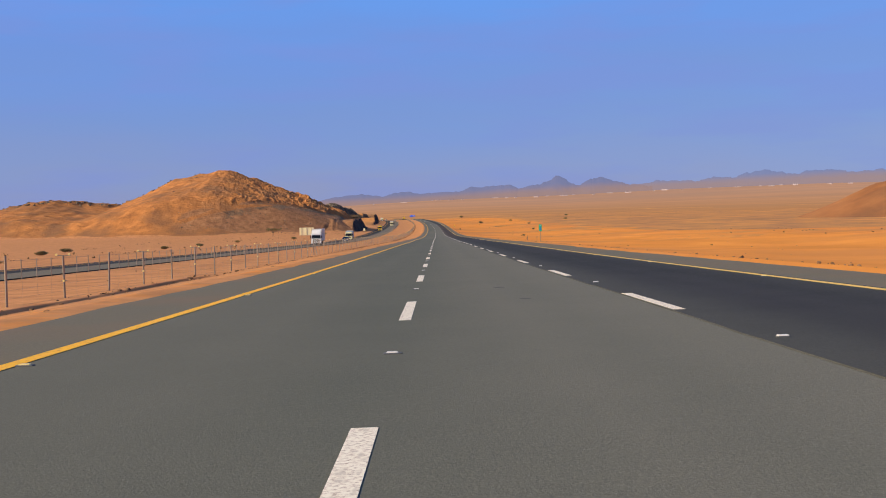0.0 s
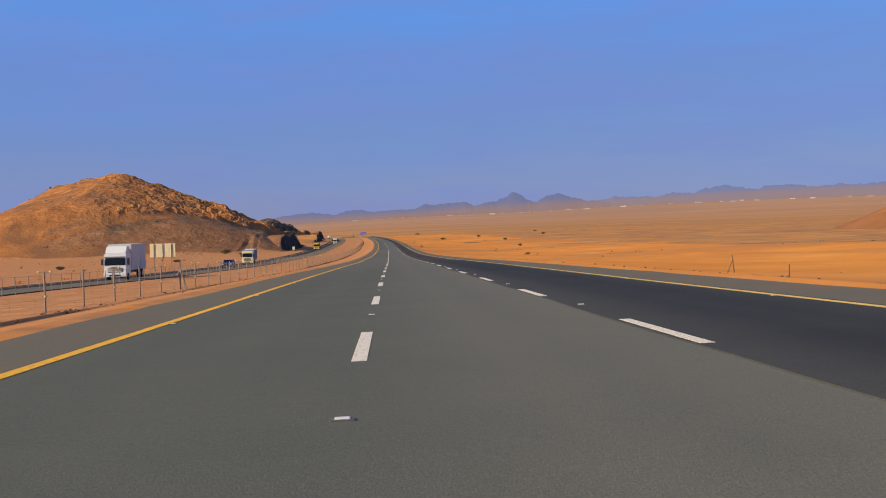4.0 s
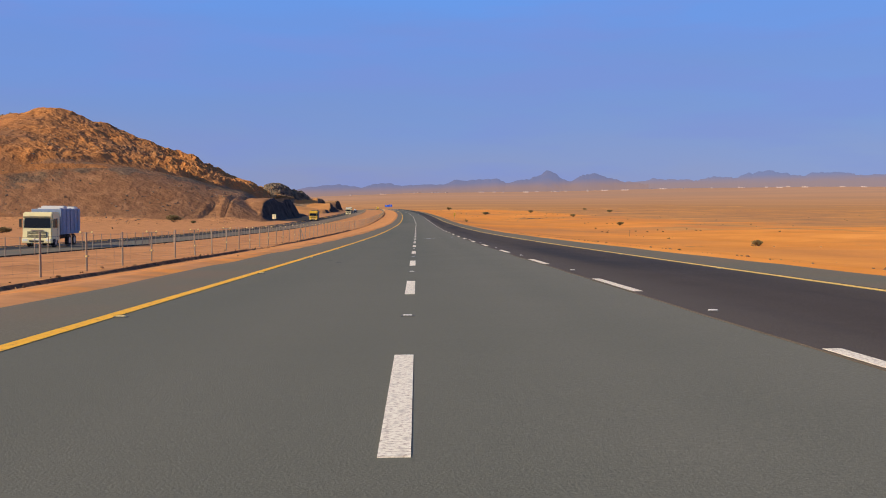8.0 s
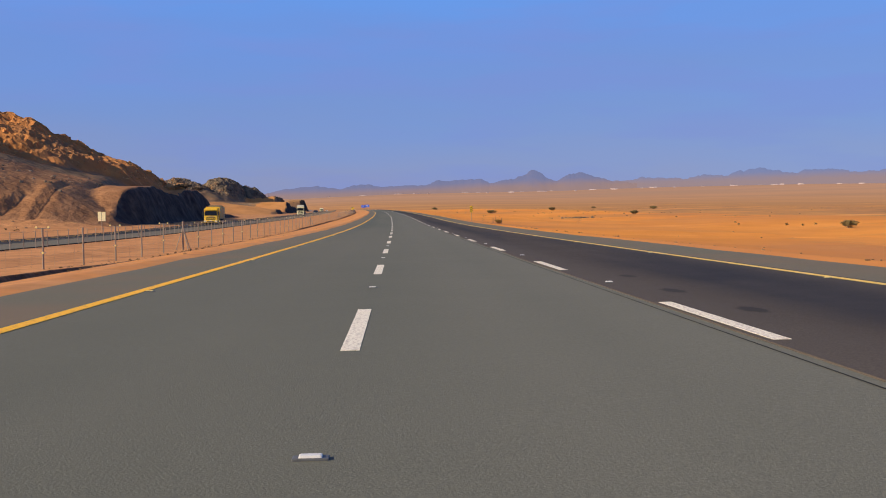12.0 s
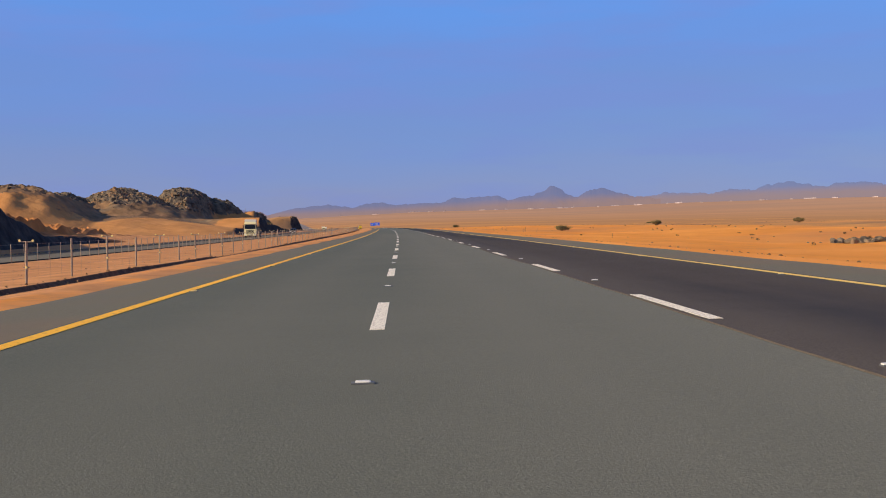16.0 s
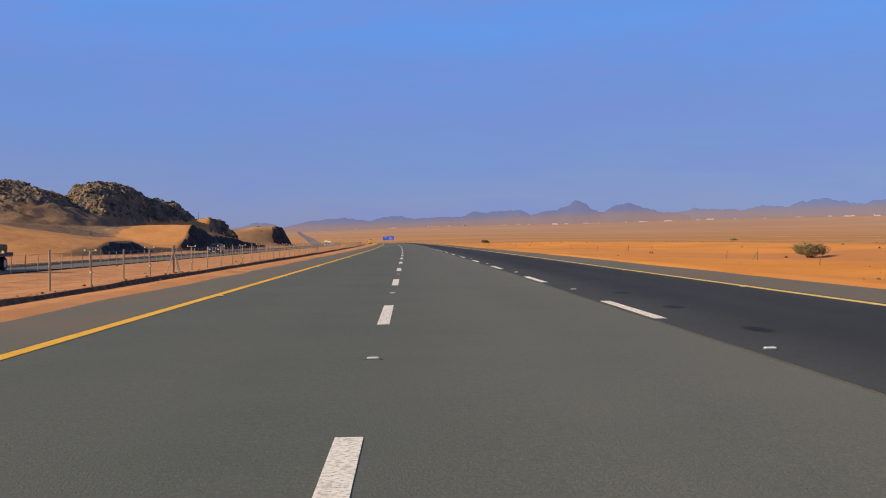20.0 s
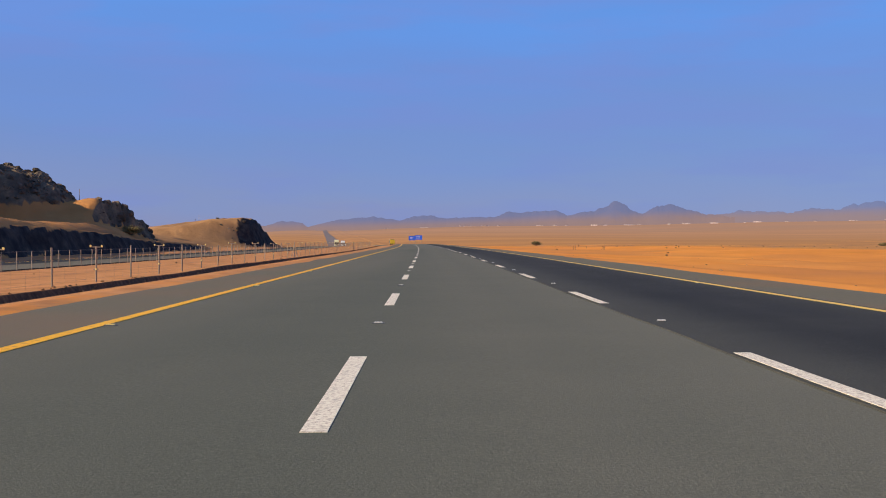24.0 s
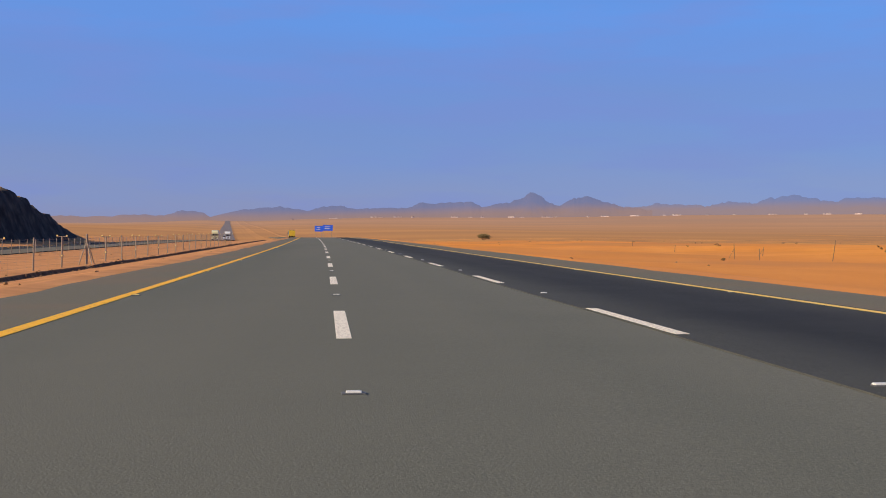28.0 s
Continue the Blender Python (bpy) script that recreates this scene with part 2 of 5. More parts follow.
BROWN_ASPHALT = material("aged_black_asphalt", ((0.30, (0.046, 0.036, 0.026)), (0.55, (0.072, 0.055, 0.039)), (0.75, (0.105, 0.082, 0.060))), 45.0, 0.88, bump=0.003, bump_scale=90,
                         second=(0.5, (0.034, 0.030, 0.029), 0.46, 0.60), spec=0.12, stretch2=(1, 0.04, 1),
                         layers=(("wear", ((0.30, (0.070, 0.056, 0.042)), (0.55, (0.108, 0.086, 0.064)), (0.75, (0.15, 0.12, 0.09))), 45.0, 1),))
SHOULDER = material("shoulder_asphalt", ((0.30, (0.135, 0.122, 0.084)), (0.55, (0.175, 0.157, 0.108)), (0.75, (0.225, 0.197, 0.135))), 30.0, 0.9, bump=0.006, bump_scale=60,
                    second=(0.25, (0.20, 0.15, 0.098), 0.45, 0.7), spec=0.1)
# far road surface, lightened in the colour to imitate aerial haze
HAZED_ASPHALT = material("hazed_asphalt", ((0.30, (0.19, 0.155, 0.14)), (0.7, (0.25, 0.205, 0.185))), 0.05, 0.9, spec=0.1)
WHITE_PAINT = material("white_road_paint", ((0.34, (0.42, 0.31, 0.20)), (0.42, (0.68, 0.56, 0.41)), (0.50, (0.90, 0.80, 0.60)), (0.7, (0.97, 0.90, 0.70))), 30.0, 0.7, second=(14.0, (0.58, 0.49, 0.36), 0.54, 0.72), stretch2=(1, 0.35, 1), spec=0.3)
PALE_YELLOW_PAINT = material("faded_yellow_road_paint", ((0.34, (0.55, 0.36, 0.13)), (0.44, (0.88, 0.56, 0.10)), (0.7, (0.95, 0.66, 0.16))), 14.0, 0.7, spec=0.3)
YELLOW_PAINT = material("yellow_road_paint", ((0.34, (0.50, 0.27, 0.05)), (0.44, (0.90, 0.45, 0.010)), (0.7, (0.96, 0.53, 0.018))), 14.0, 0.7, spec=0.3)
BLACK = plain("black_paint", (0.03, 0.028, 0.025), 0.6)
STUD = plain("stud_body", (0.10, 0.10, 0.10), 0.6)
STEEL = plain("galvanised_steel", (0.29, 0.225, 0.165), 0.55, 0.35)
WIRE = plain("rusted_wire", (0.30, 0.20, 0.13), 0.7, 0.3)
REFLECT = plain("yellow_reflector", (0.80, 0.62, 0.22), 0.35)
WHITE = plain("white_enamel", (0.72, 0.68, 0.60), 0.45, vary=0.06)


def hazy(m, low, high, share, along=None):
    """Paints aerial haze into a distant backdrop as a glow, paler towards its foot (the mesh's attribute air), or
    changing along y between two places.
    """
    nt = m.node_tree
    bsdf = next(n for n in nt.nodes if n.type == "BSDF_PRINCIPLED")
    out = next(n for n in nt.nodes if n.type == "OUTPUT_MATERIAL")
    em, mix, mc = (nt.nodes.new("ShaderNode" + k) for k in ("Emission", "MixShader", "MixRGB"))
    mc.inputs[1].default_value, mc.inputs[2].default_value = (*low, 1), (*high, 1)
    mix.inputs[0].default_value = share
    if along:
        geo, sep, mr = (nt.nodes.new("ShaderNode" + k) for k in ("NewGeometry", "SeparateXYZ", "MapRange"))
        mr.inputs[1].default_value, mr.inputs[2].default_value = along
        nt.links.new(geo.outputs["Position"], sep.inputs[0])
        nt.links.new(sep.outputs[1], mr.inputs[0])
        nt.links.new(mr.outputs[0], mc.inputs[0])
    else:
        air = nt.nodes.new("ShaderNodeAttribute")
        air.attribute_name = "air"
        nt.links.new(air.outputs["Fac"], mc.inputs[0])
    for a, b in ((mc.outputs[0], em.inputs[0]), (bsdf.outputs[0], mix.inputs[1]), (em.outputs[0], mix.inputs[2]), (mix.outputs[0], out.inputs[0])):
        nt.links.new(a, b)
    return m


# rock nearly hidden by a glow in haze colours, pinkish below, blue-violet above
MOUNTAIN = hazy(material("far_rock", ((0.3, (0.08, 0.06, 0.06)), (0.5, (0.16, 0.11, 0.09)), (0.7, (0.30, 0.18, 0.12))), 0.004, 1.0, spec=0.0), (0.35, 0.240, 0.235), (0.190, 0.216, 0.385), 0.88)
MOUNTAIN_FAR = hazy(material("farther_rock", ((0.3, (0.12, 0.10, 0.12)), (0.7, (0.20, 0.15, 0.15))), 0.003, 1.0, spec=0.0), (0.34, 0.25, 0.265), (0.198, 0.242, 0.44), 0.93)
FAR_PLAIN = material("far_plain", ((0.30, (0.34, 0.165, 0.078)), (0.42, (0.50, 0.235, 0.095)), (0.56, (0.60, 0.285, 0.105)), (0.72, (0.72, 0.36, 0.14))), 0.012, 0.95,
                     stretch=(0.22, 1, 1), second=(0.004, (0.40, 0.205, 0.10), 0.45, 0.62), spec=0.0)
# haze over the plain as a glow, orange near and pinker with distance
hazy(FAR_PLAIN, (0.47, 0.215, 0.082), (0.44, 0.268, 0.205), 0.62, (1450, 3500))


# ---- the road's line: curvature (1e-4 per metre) and grade (per cent) every 40 m from 20 m behind the start ----
CURVE = (-0.89, -0.40, 0.10, 0.29, -0.07, -0.52, -0.31, 0.70, 0.32, -0.21, 0.17, 0.09, -0.38, 0.54, 0.95, 0.45, 0.49, 0.87, 0.83, 0.91, 0.64, 0.56, 1.02, 0.76, 0.50, 0.87, 0.70, 0.70, 0.92, 0.92, 0.88, 0.65, 0.36, 0.30, 3.40, 3.40, 3.40, 3.40, 1.60, 0.70, 0.60, 0.50)
GRADE = (-2.93, -2.55, -2.32, -2.28, -2.43, -2.16, -2.25, -2.44, -2.06, -1.95, -1.71, -1.37, -1.08, -0.93, -0.65, -0.34, -0.01, -0.05, -0.12, -0.00, -0.04, -0.05, -0.15, -0.08, -0.03, -0.07, -0.16, -0.26, -0.17, -0.12, -0.10, -0.18, -0.24, -0.23, -0.90, -0.90, -0.90, -0.90, -0.90, -0.90, -0.40, -0.40)
STEP = 4.0
S = np.arange(-420.0, 5200.0, STEP)
KN = -20.0 + 40.0 * np.arange(len(CURVE))
_k = np.interp(S, KN, CURVE) * 1e-4
_k[S < -20] = 0.0
_k[S > 1720] = 0.0
_g = np.interp(S, KN, GRADE) * 1e-2
_g[S > 1640] = np.interp(S[S > 1640], (1640, 1800, 2300, 2900, 3600, 5200), (-0.004, 0.002, 0.012, 0.020, 0.023, 0.022))
TH = np.cumsum(_k) * STEP
TH -= np.interp(0, S, TH)
RX, RY, RZ = np.cumsum(-np.sin(TH)) * STEP, np.cumsum(np.cos(TH)) * STEP, np.cumsum(_g) * STEP
for _a in (RX, RY, RZ):
    _a -= np.interp(0, S, _a)


def plain_z(x, y):
    """Height of the plain that climbs towards the mountains, more on the open side."""
    d = np.hypot(x - 0.6, y - 565.0) + 1e-6
    slope = np.interp(np.degrees(np.arctan2(x - 0.6, y - 565.0)), (-60, -20, -12, -8.5, -5, -2, 0, 8, 14, 22, 60), (0.001, 0.0015, 0.003, 0.0055, 0.008, 0.0098, 0.0115, 0.0142, 0.0178, 0.0205, 0.022))
    return -10.4 + slope * d * np.clip((d - 500) / 3000, 0, 1) ** 1.5


_w = np.clip((S - 1650) / 950, 0, 1)
RZ = RZ + (plain_z(RX, RY) - RZ) * _w * _w * (3 - 2 * _w)
CROSS = 0.0172      # the carriageway rises to the right


def at(s, lat, dz=0.0):
    """World place of the point s metres along the road, lat metres to its right and dz above its centre line. Takes arrays."""
    t = np.interp(s, S, TH)
    return np.interp(s, S, RX) + lat * np.cos(t), np.interp(s, S, RY) + lat * np.sin(t), np.interp(s, S, RZ) + dz


def spot(s, lat, dz=0.0):
    return Vector([float(a) for a in at(s, lat, dz)])


def heading(s):
    return float(np.interp(s, S, TH))


# ---- noise and meshes ----
def hashed(ix, iy, seed):
    h = (ix.astype(np.int64) * 374761393 + iy.astype(np.int64) * 668265263 + seed * 1442695041) & 0x7FFFFFFF
    h = ((h ^ (h >> 13)) * 1274126177) & 0x7FFFFFFF
    return ((h ^ (h >> 16)) & 0xFFFFF) / float(0xFFFFF)


def value_noise(x, y, seed=0):
    ix, iy = np.floor(x), np.floor(y)
    fx, fy = x - ix, y - iy
    fx, fy = fx * fx * (3 - 2 * fx), fy * fy * (3 - 2 * fy)
    a, b, c, d = hashed(ix, iy, seed), hashed(ix + 1, iy, seed), hashed(ix, iy + 1, seed), hashed(ix + 1, iy + 1, seed)
    return (a * (1 - fx) + b * fx) * (1 - fy) + (c * (1 - fx) + d * fx) * fy


def fbm(x, y, seed=0, octaves=5, ridged=False):
    total, amp, norm = 0.0, 1.0, 0.0
    for o in range(octaves):
        n = value_noise(x * 2 ** o, y * 2 ** o, seed + 17 * o) * 2 - 1
        total, norm, amp = total + amp * (1 - 2 * np.abs(n) if ridged else n), norm + amp, amp * 0.5
    return total / norm


def smooth(a, b, x):
    t = np.clip((x - a) / (b - a), 0, 1)
    return t * t * (3 - 2 * t)


def grid_mesh(name, X, Y, Z, mat, shade=None):
    shade = X.shape[1] > 4 if shade is None else shade
    n, m = X.shape
    idx = np.arange(n * m).reshape(n, m)
    faces = np.stack([idx[:-1, :-1], idx[1:, :-1], idx[1:, 1:], idx[:-1, 1:]], -1).reshape(-1, 4)
    me = bpy.data.meshes.new(name)
    me.from_pydata(np.stack([X, Y, Z], -1).reshape(-1, 3).tolist(), [], faces[:, ::-1].tolist())
    me.materials.append(mat)
    if shade:
        me.polygons.foreach_set("use_smooth", [True] * len(me.polygons))
    me.update()
    return me


def mesh_of(bm, name, mat, smooth_faces=False):
    me = bpy.data.meshes.new(name)
    bm.to_mesh(me)
    bm.free()
    me.materials.append(mat)
    if smooth_faces:
        me.polygons.foreach_set("use_smooth", [True] * len(me.polygons))
    return me


def part(name, bm, mat, parent, label="", smooth_faces=False):
    """One bmesh as one mesh object under a thing or a part."""
    ob = new(name, mesh_of(bm, name, mat, smooth_faces) if isinstance(bm, bmesh.types.BMesh) else bm)
    ob.parent = parent
    if label:
        ob["label"] = label
    return ob


def thing(name, m, label, category, group=""):
    ob = new(name)
    ob.matrix_world = m
    return tagged(ob, label, category, group)


def box(bm, x0, x1, y0, y1, z0, z1, bevel=0.0):
    vs = bmesh.ops.create_cube(bm, size=1.0)["verts"]
    bmesh.ops.scale(bm, vec=(x1 - x0, y1 - y0, z1 - z0), verts=vs)
    bmesh.ops.translate(bm, vec=((x0 + x1) / 2, (y0 + y1) / 2, (z0 + z1) / 2), verts=vs)
    if bevel:
        es = list({e for v in vs for e in v.link_edges})
        bmesh.ops.bevel(bm, geom=es, offset=bevel, segments=2, affect="EDGES", profile=0.6)
    return bm


def boxed(x0, x1, y0, y1, z0, z1, bevel=0.0):
    return box(bmesh.new(), x0, x1, y0, y1, z0, z1, bevel)


def rod(bm, a, b, r0, r1=None, n=8):
    a, b = Vector(a), Vector(b)
    m = Matrix.Translation((a + b) / 2) @ (b - a).to_track_quat("Z", "Y").to_matrix().to_4x4()
    bmesh.ops.create_cone(bm, cap_ends=True, segments=n, radius1=r0, radius2=r0 if r1 is None else r1, depth=(b - a).length, matrix=m)
    return bm


# ---- ground ----
def left_profile(lat):
    return np.interp(lat, (-60, -45, -38.6, -37, -26.2, -25.4, -24, -18, -13, -11.75, -11.0, -8.5, -6.8, -6.4, -5.2, -5.1), (-1.2, -1.3, -1.38, -1.5, -1.36, -1.12, -1.10, -1.03, -0.92, -0.90, -0.80, -0.48, -0.20, -0.074, -0.128, -0.3))


def right_profile(lat):
    return np.interp(lat, (9.0, 9.2, 10.3, 12, 20, 42, 55, 68, 116, 400), (-0.1, 0.122, 0.207, 0.0, -0.65, -0.85, -0.4, 0.15, 0.7, 3.2))


def bank_side(s, lat):
    """Distance from the foot of the scraped bank along the fence, towards the road."""
    return lat + 11.75 + 0.22 * fbm(s / 9, lat * 0 + 7, 6, 4)


def ground_dz(s, lat):
    z = np.where(lat < 2, left_profile(lat), right_profile(lat))
    z = np.where((lat > -5.15) & (lat < 9.05), -0.25, z)
    lip = smooth(0.9, 0.4, np.minimum(np.abs(lat + 5.95), np.abs(lat - 9.85)))
    z = z + lip * (0.014 * fbm(s / 5, lat * 0.7, 11, 3) + 0.006)
    out = np.maximum(np.maximum(-lat - 8, lat - 12), 0)
    near = smooth(0, 25, out) * (1 - 0.93 * smooth(-42, -38.8, lat) * smooth(-21, -24.5, lat)) * np.where(lat < 0, 0.55, 1.0)
    x, y, _ = at(s, lat)
    z = z + near * 0.35 * fbm(x / 23, y / 23, 3, 4) + smooth(30, 200, out) * 1.2 * fbm(x / 140, y / 140, 5, 4)
    # low bank of scraped sand along the fence
    side = bank_side(s, lat)
    bank = smooth(0.09, -0.08, side) * smooth(-6, 0, side) * (np.interp(s, (250, 320, 600, 720, 880, 970, 1070), (0.10, 0.15, 0.16, 0.18, 0.24, 0.24, 0.16)) + 0.06 * fbm(s / 13, lat * 0 + 1, 8, 3)) * np.maximum(smooth(-0.35, 0.05, fbm(s / 40, lat * 0 + 3, 18, 2)), smooth(640, 760, s))
    bank2 = 0.22 * np.exp(-((lat + 17.5 + 1.2 * fbm(s / 40, lat * 0, 9, 2)) / 0.9) ** 2) * smooth(-0.1, 0.3, fbm(s / 30, lat * 0 + 4, 10, 2))
    z = z + bank + bank2
    # low dunes on the open side
    dune = smooth(18, 40, lat) * smooth(420, 120, lat)
    z = z + dune * 0.5 * np.maximum(fbm(x / 60, y / 110, 12, 3), -0.2)
    z = z + 0.34 * smooth(13, 22, lat) * smooth(90, 50, lat) * fbm(x / 11, y / 16, 13, 4, True)
    # the plain climbs towards the mountains, more on the open side
    d = np.hypot(x - 0.6, y - 565.0) + 1e-6
    target = plain_z(x, y) + 1.5 * fbm(x / 400, y / 400, 16, 3)
    w = smooth(650, 1700, d) * smooth(34, 220, np.abs(lat + 12)) * (y > 565)
    z = z - 0.9 * smooth(1290, 1420, s) * smooth(60, 40, np.abs(lat + 12))
    return z * (1 - w) + (target - np.interp(s, S, RZ)) * w


def spread(parts):
    vals = [np.arange(a, b, d) for a, b, d in parts]
    return np.concatenate(vals)


S_NODES = spread(((-400, -40, 30), (-40, 1300, 2.5), (1300, 1800, 10), (1800, 5100, 60)))
L_NODES = spread(((-4600, -600, 160), (-600, -160, 22), (-160, -60, 6), (-60, -40, 2.5), (-40, -14, 0.9), (-14, -12.4, 0.35), (-12.4, -11.2, 0.06), (-11.2, -7.0, 0.6), (-7.0, -5.0, 0.16), (-5, 9.0, 2.3), (9.0, 10.9, 0.16), (10.9, 14, 0.5), (14, 60, 1.8), (60, 180, 6), (180, 600, 22), (600, 4700, 160)))
gs_, gl_ = np.meshgrid(S_NODES, L_NODES, indexing="ij")
ground = tagged(new("ground", grid_mesh("ground", *at(gs_, gl_, ground_dz(gs_, gl_)), SAND)), "orange desert sand and gravel plain", "ground", kind="structure")
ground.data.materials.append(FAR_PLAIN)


def paint(me, name, values):
    """Stores one soil share for each vertex."""
    me.attributes.new(name, "FLOAT", "POINT").data.foreach_set("value", np.clip(values, 0, 1).ravel().astype(np.float32))


paint(ground.data, "median", (0.58 * smooth(-3, -5, gl_) + 0.42 * smooth(-11.2, -11.9, gl_)) * smooth(1400, 950, gs_) * smooth(-420, -180, gl_ + 90 * fbm(gs_ / 110, gl_ / 110, 19, 3)) + smooth(-3, -5, gl_) * smooth(950, 1400, gs_) * smooth(-110, -50, gl_ + 30 * fbm(gs_ / 60, gl_ / 60, 20, 3)))
paint(ground.data, "plain", smooth(45, 130, gl_ + 30 * fbm(gs_ / 90, gl_ / 60, 14, 3)) + 0.4 * smooth(14, 24, gl_) * smooth(0.08, 0.35, fbm(gs_ / 40, gl_ / 12, 21, 4)) * smooth(1000, 860, gs_) + smooth(1250, 1700, gs_))
# the scraped bank's road-side face is coloured dark brown, more so farther along
_side = bank_side(gs_, gl_)
paint(ground.data, "clods", smooth(-0.16, -0.06, _side) * smooth(0.30, 0.06, _side + 0.12 * fbm(gs_ / 4, gl_ / 0.4, 22, 3)) * np.interp(gs_, (200, 320, 700, 880), (0.25, 0.6, 0.75, 0.95)))
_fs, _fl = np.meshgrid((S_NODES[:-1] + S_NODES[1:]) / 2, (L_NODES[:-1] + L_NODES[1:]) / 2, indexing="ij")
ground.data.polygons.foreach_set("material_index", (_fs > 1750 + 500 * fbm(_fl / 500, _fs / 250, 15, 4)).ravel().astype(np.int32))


# ---- roads ----
def strip(s0, s1, l0, l1, lift, cross=CROSS, step=4.0, dz=0.0, thick=0.0):
    ss = np.arange(s0, s1 + 0.01, step)
    lats = np.array([l0, l1]) if not thick else np.array([l0 - 0.02, l0, l1, l1 + 0.02])
    a, b = np.meshgrid(ss, lats, indexing="ij")
    zz = b * cross + lift + dz
    if thick:
        zz[:, 0] -= thick
        zz[:, -1] -= thick
    return at(a, b, zz)


LANE_LATS = np.array([-3.85, -3.0, -2.3, -1.6, -0.9, 0.0, 0.8, 1.5, 2.2, 2.9, 3.62])
_a, _b = np.meshgrid(np.arange(-380, 1700.1, 4.0), LANE_LATS, indexing="ij")
road = tagged(new("road", grid_mesh("road", *at(_a, _b, _b * CROSS), ASPHALT, False)), "worn grey asphalt carriageway with painted lanes", "road", kind="structure")
# paler towards the right lane, a little less so farther along
paint(road.data, "wear", np.interp(_b, LANE_LATS, (0.22, 0.0, 0.06, 0.24, 0.14, 0.2, 0.55, 0.85, 0.7, 0.95, 1.0)) * np.interp(_a, (560, 800), (1.0, 0.72)) + 0.12 * fbm(_a / 35, _b / 2.5, 93, 4))
part("inner_shoulder", grid_mesh("inner_shoulder", *strip(-380, 1700, -5.95, -3.85, -0.004, thick=0.2), SHOULDER), None, road, "dusty grey shoulder")
DARK_LATS = np.array([3.49, 3.51, 4.1, 4.7, 5.2, 5.7, 6.3, 6.9, 7.62, 7.64])
for a, b, m, words in ((-380, 252, DARK_ASPHALT, "newly laid black asphalt lane"), (252, 752, BROWN_ASPHALT, "brownish black asphalt lane"), (752, 1700, DARK_ASPHALT, "newly laid black asphalt lane")):
    _a, _b = np.meshgrid(np.arange(a, b + 0.1, 1.0), DARK_LATS, indexing="ij")
    _edge = (_b < 3.6) * (0.05 * fbm(_a / 9, _a * 0, 91, 3) + 0.025 * fbm(_a / 1.7, _a * 0, 92, 3))
    lane = part("resurfaced_lane", grid_mesh("resurfaced_lane", *at(_a, _b + _edge, _b * CROSS + np.where((_b < 3.5) | (_b > 7.63), -0.018, 0.012)), m, False), None, road, words)
    # edges and wheel paths of the resurfaced lanes worn paler
    paint(lane.data, "wear", np.interp(_b, DARK_LATS, (0.2, 1.0, 0.78, 0.3, 0.1, 0.2, 0.1, 0.35, 0.8, 1.0)))
part("outer_shoulder", grid_mesh("outer_shoulder", *strip(-380, 1700, 7.62, 9.95, -0.004, thick=0.2), SHOULDER), None, road, "dusty grey shoulder")
part("edge_line", grid_mesh("edge_line", *strip(-380, 1700, -3.78, -3.58, 0.006), YELLOW_PAINT), None, road, "yellow edge line")
part("edge_line", grid_mesh("edge_line", *strip(-380, 1700, 7.32, 7.50, 0.018), PALE_YELLOW_PAINT), None, road, "faded pale yellow edge line")

OPP0, OPP1, OPP_DZ = -37.0, -25.4, -0.62
opposite = tagged(new("road_opposite", grid_mesh("road_opposite", *strip(-380, 1500, OPP0, OPP1, OPP_DZ - 0.02, thick=0.25), DARK_ASPHALT)), "dark asphalt carriageway beyond the sandy median", "road", kind="structure")
part("edge_line", grid_mesh("edge_line", *strip(-380, 1500, -35.2, -35.0, OPP_DZ - 0.012), YELLOW_PAINT), None, opposite, "yellow edge line")
part("near_lane", grid_mesh("near_lane", *strip(-380, 1500, -31.2, OPP1, OPP_DZ - 0.016), SHOULDER), None, opposite, "paler worn lane")
# beyond 1500 m the haze is painted into the road's colour
part("far_stretch", grid_mesh("far_stretch", *strip(1500, 4700, OPP0, OPP1, OPP_DZ - 0.02, thick=0.25), HAZED_ASPHALT), None, opposite, "far stretch of road, paled by haze in its colour")
PHASE, PERIOD, DASH = 6.2667, 12.0, 4.0


def dash_mesh(w, length):
    bm = bmesh.new()
    box(bm, -w / 2, w / 2, -length, 0, -0.004, 0.0)
    return mesh_of(bm, "lane_dash", WHITE_PAINT)


def stud_mesh(w, d, h, lens):
    bm = bmesh.new()
    box(bm, -w / 2, w / 2, -d / 2, d / 2, -0.004, h, h * 0.45)
    return mesh_of(bm, "road_stud", lens)


dash_me, stud_me = dash_mesh(0.16, DASH), stud_mesh(0.17, 0.075, 0.013, STUD)
slim_me = stud_mesh(0.12, 0.075, 0.012, STUD)
lens_me, amber_me = stud_mesh(0.11, 0.062, 0.024, WHITE), stud_mesh(0.11, 0.062, 0.024, REFLECT)


def put(me, name, s, lat, dz, parent):
    ob = part(name, me, None, parent)
    ob.matrix_local = Matrix.Translation(spot(s, lat, dz)) @ Euler((math.atan(float(np.interp(s, S, _g))), -math.atan(CROSS), heading(s))).to_matrix().to_4x4()
    return ob


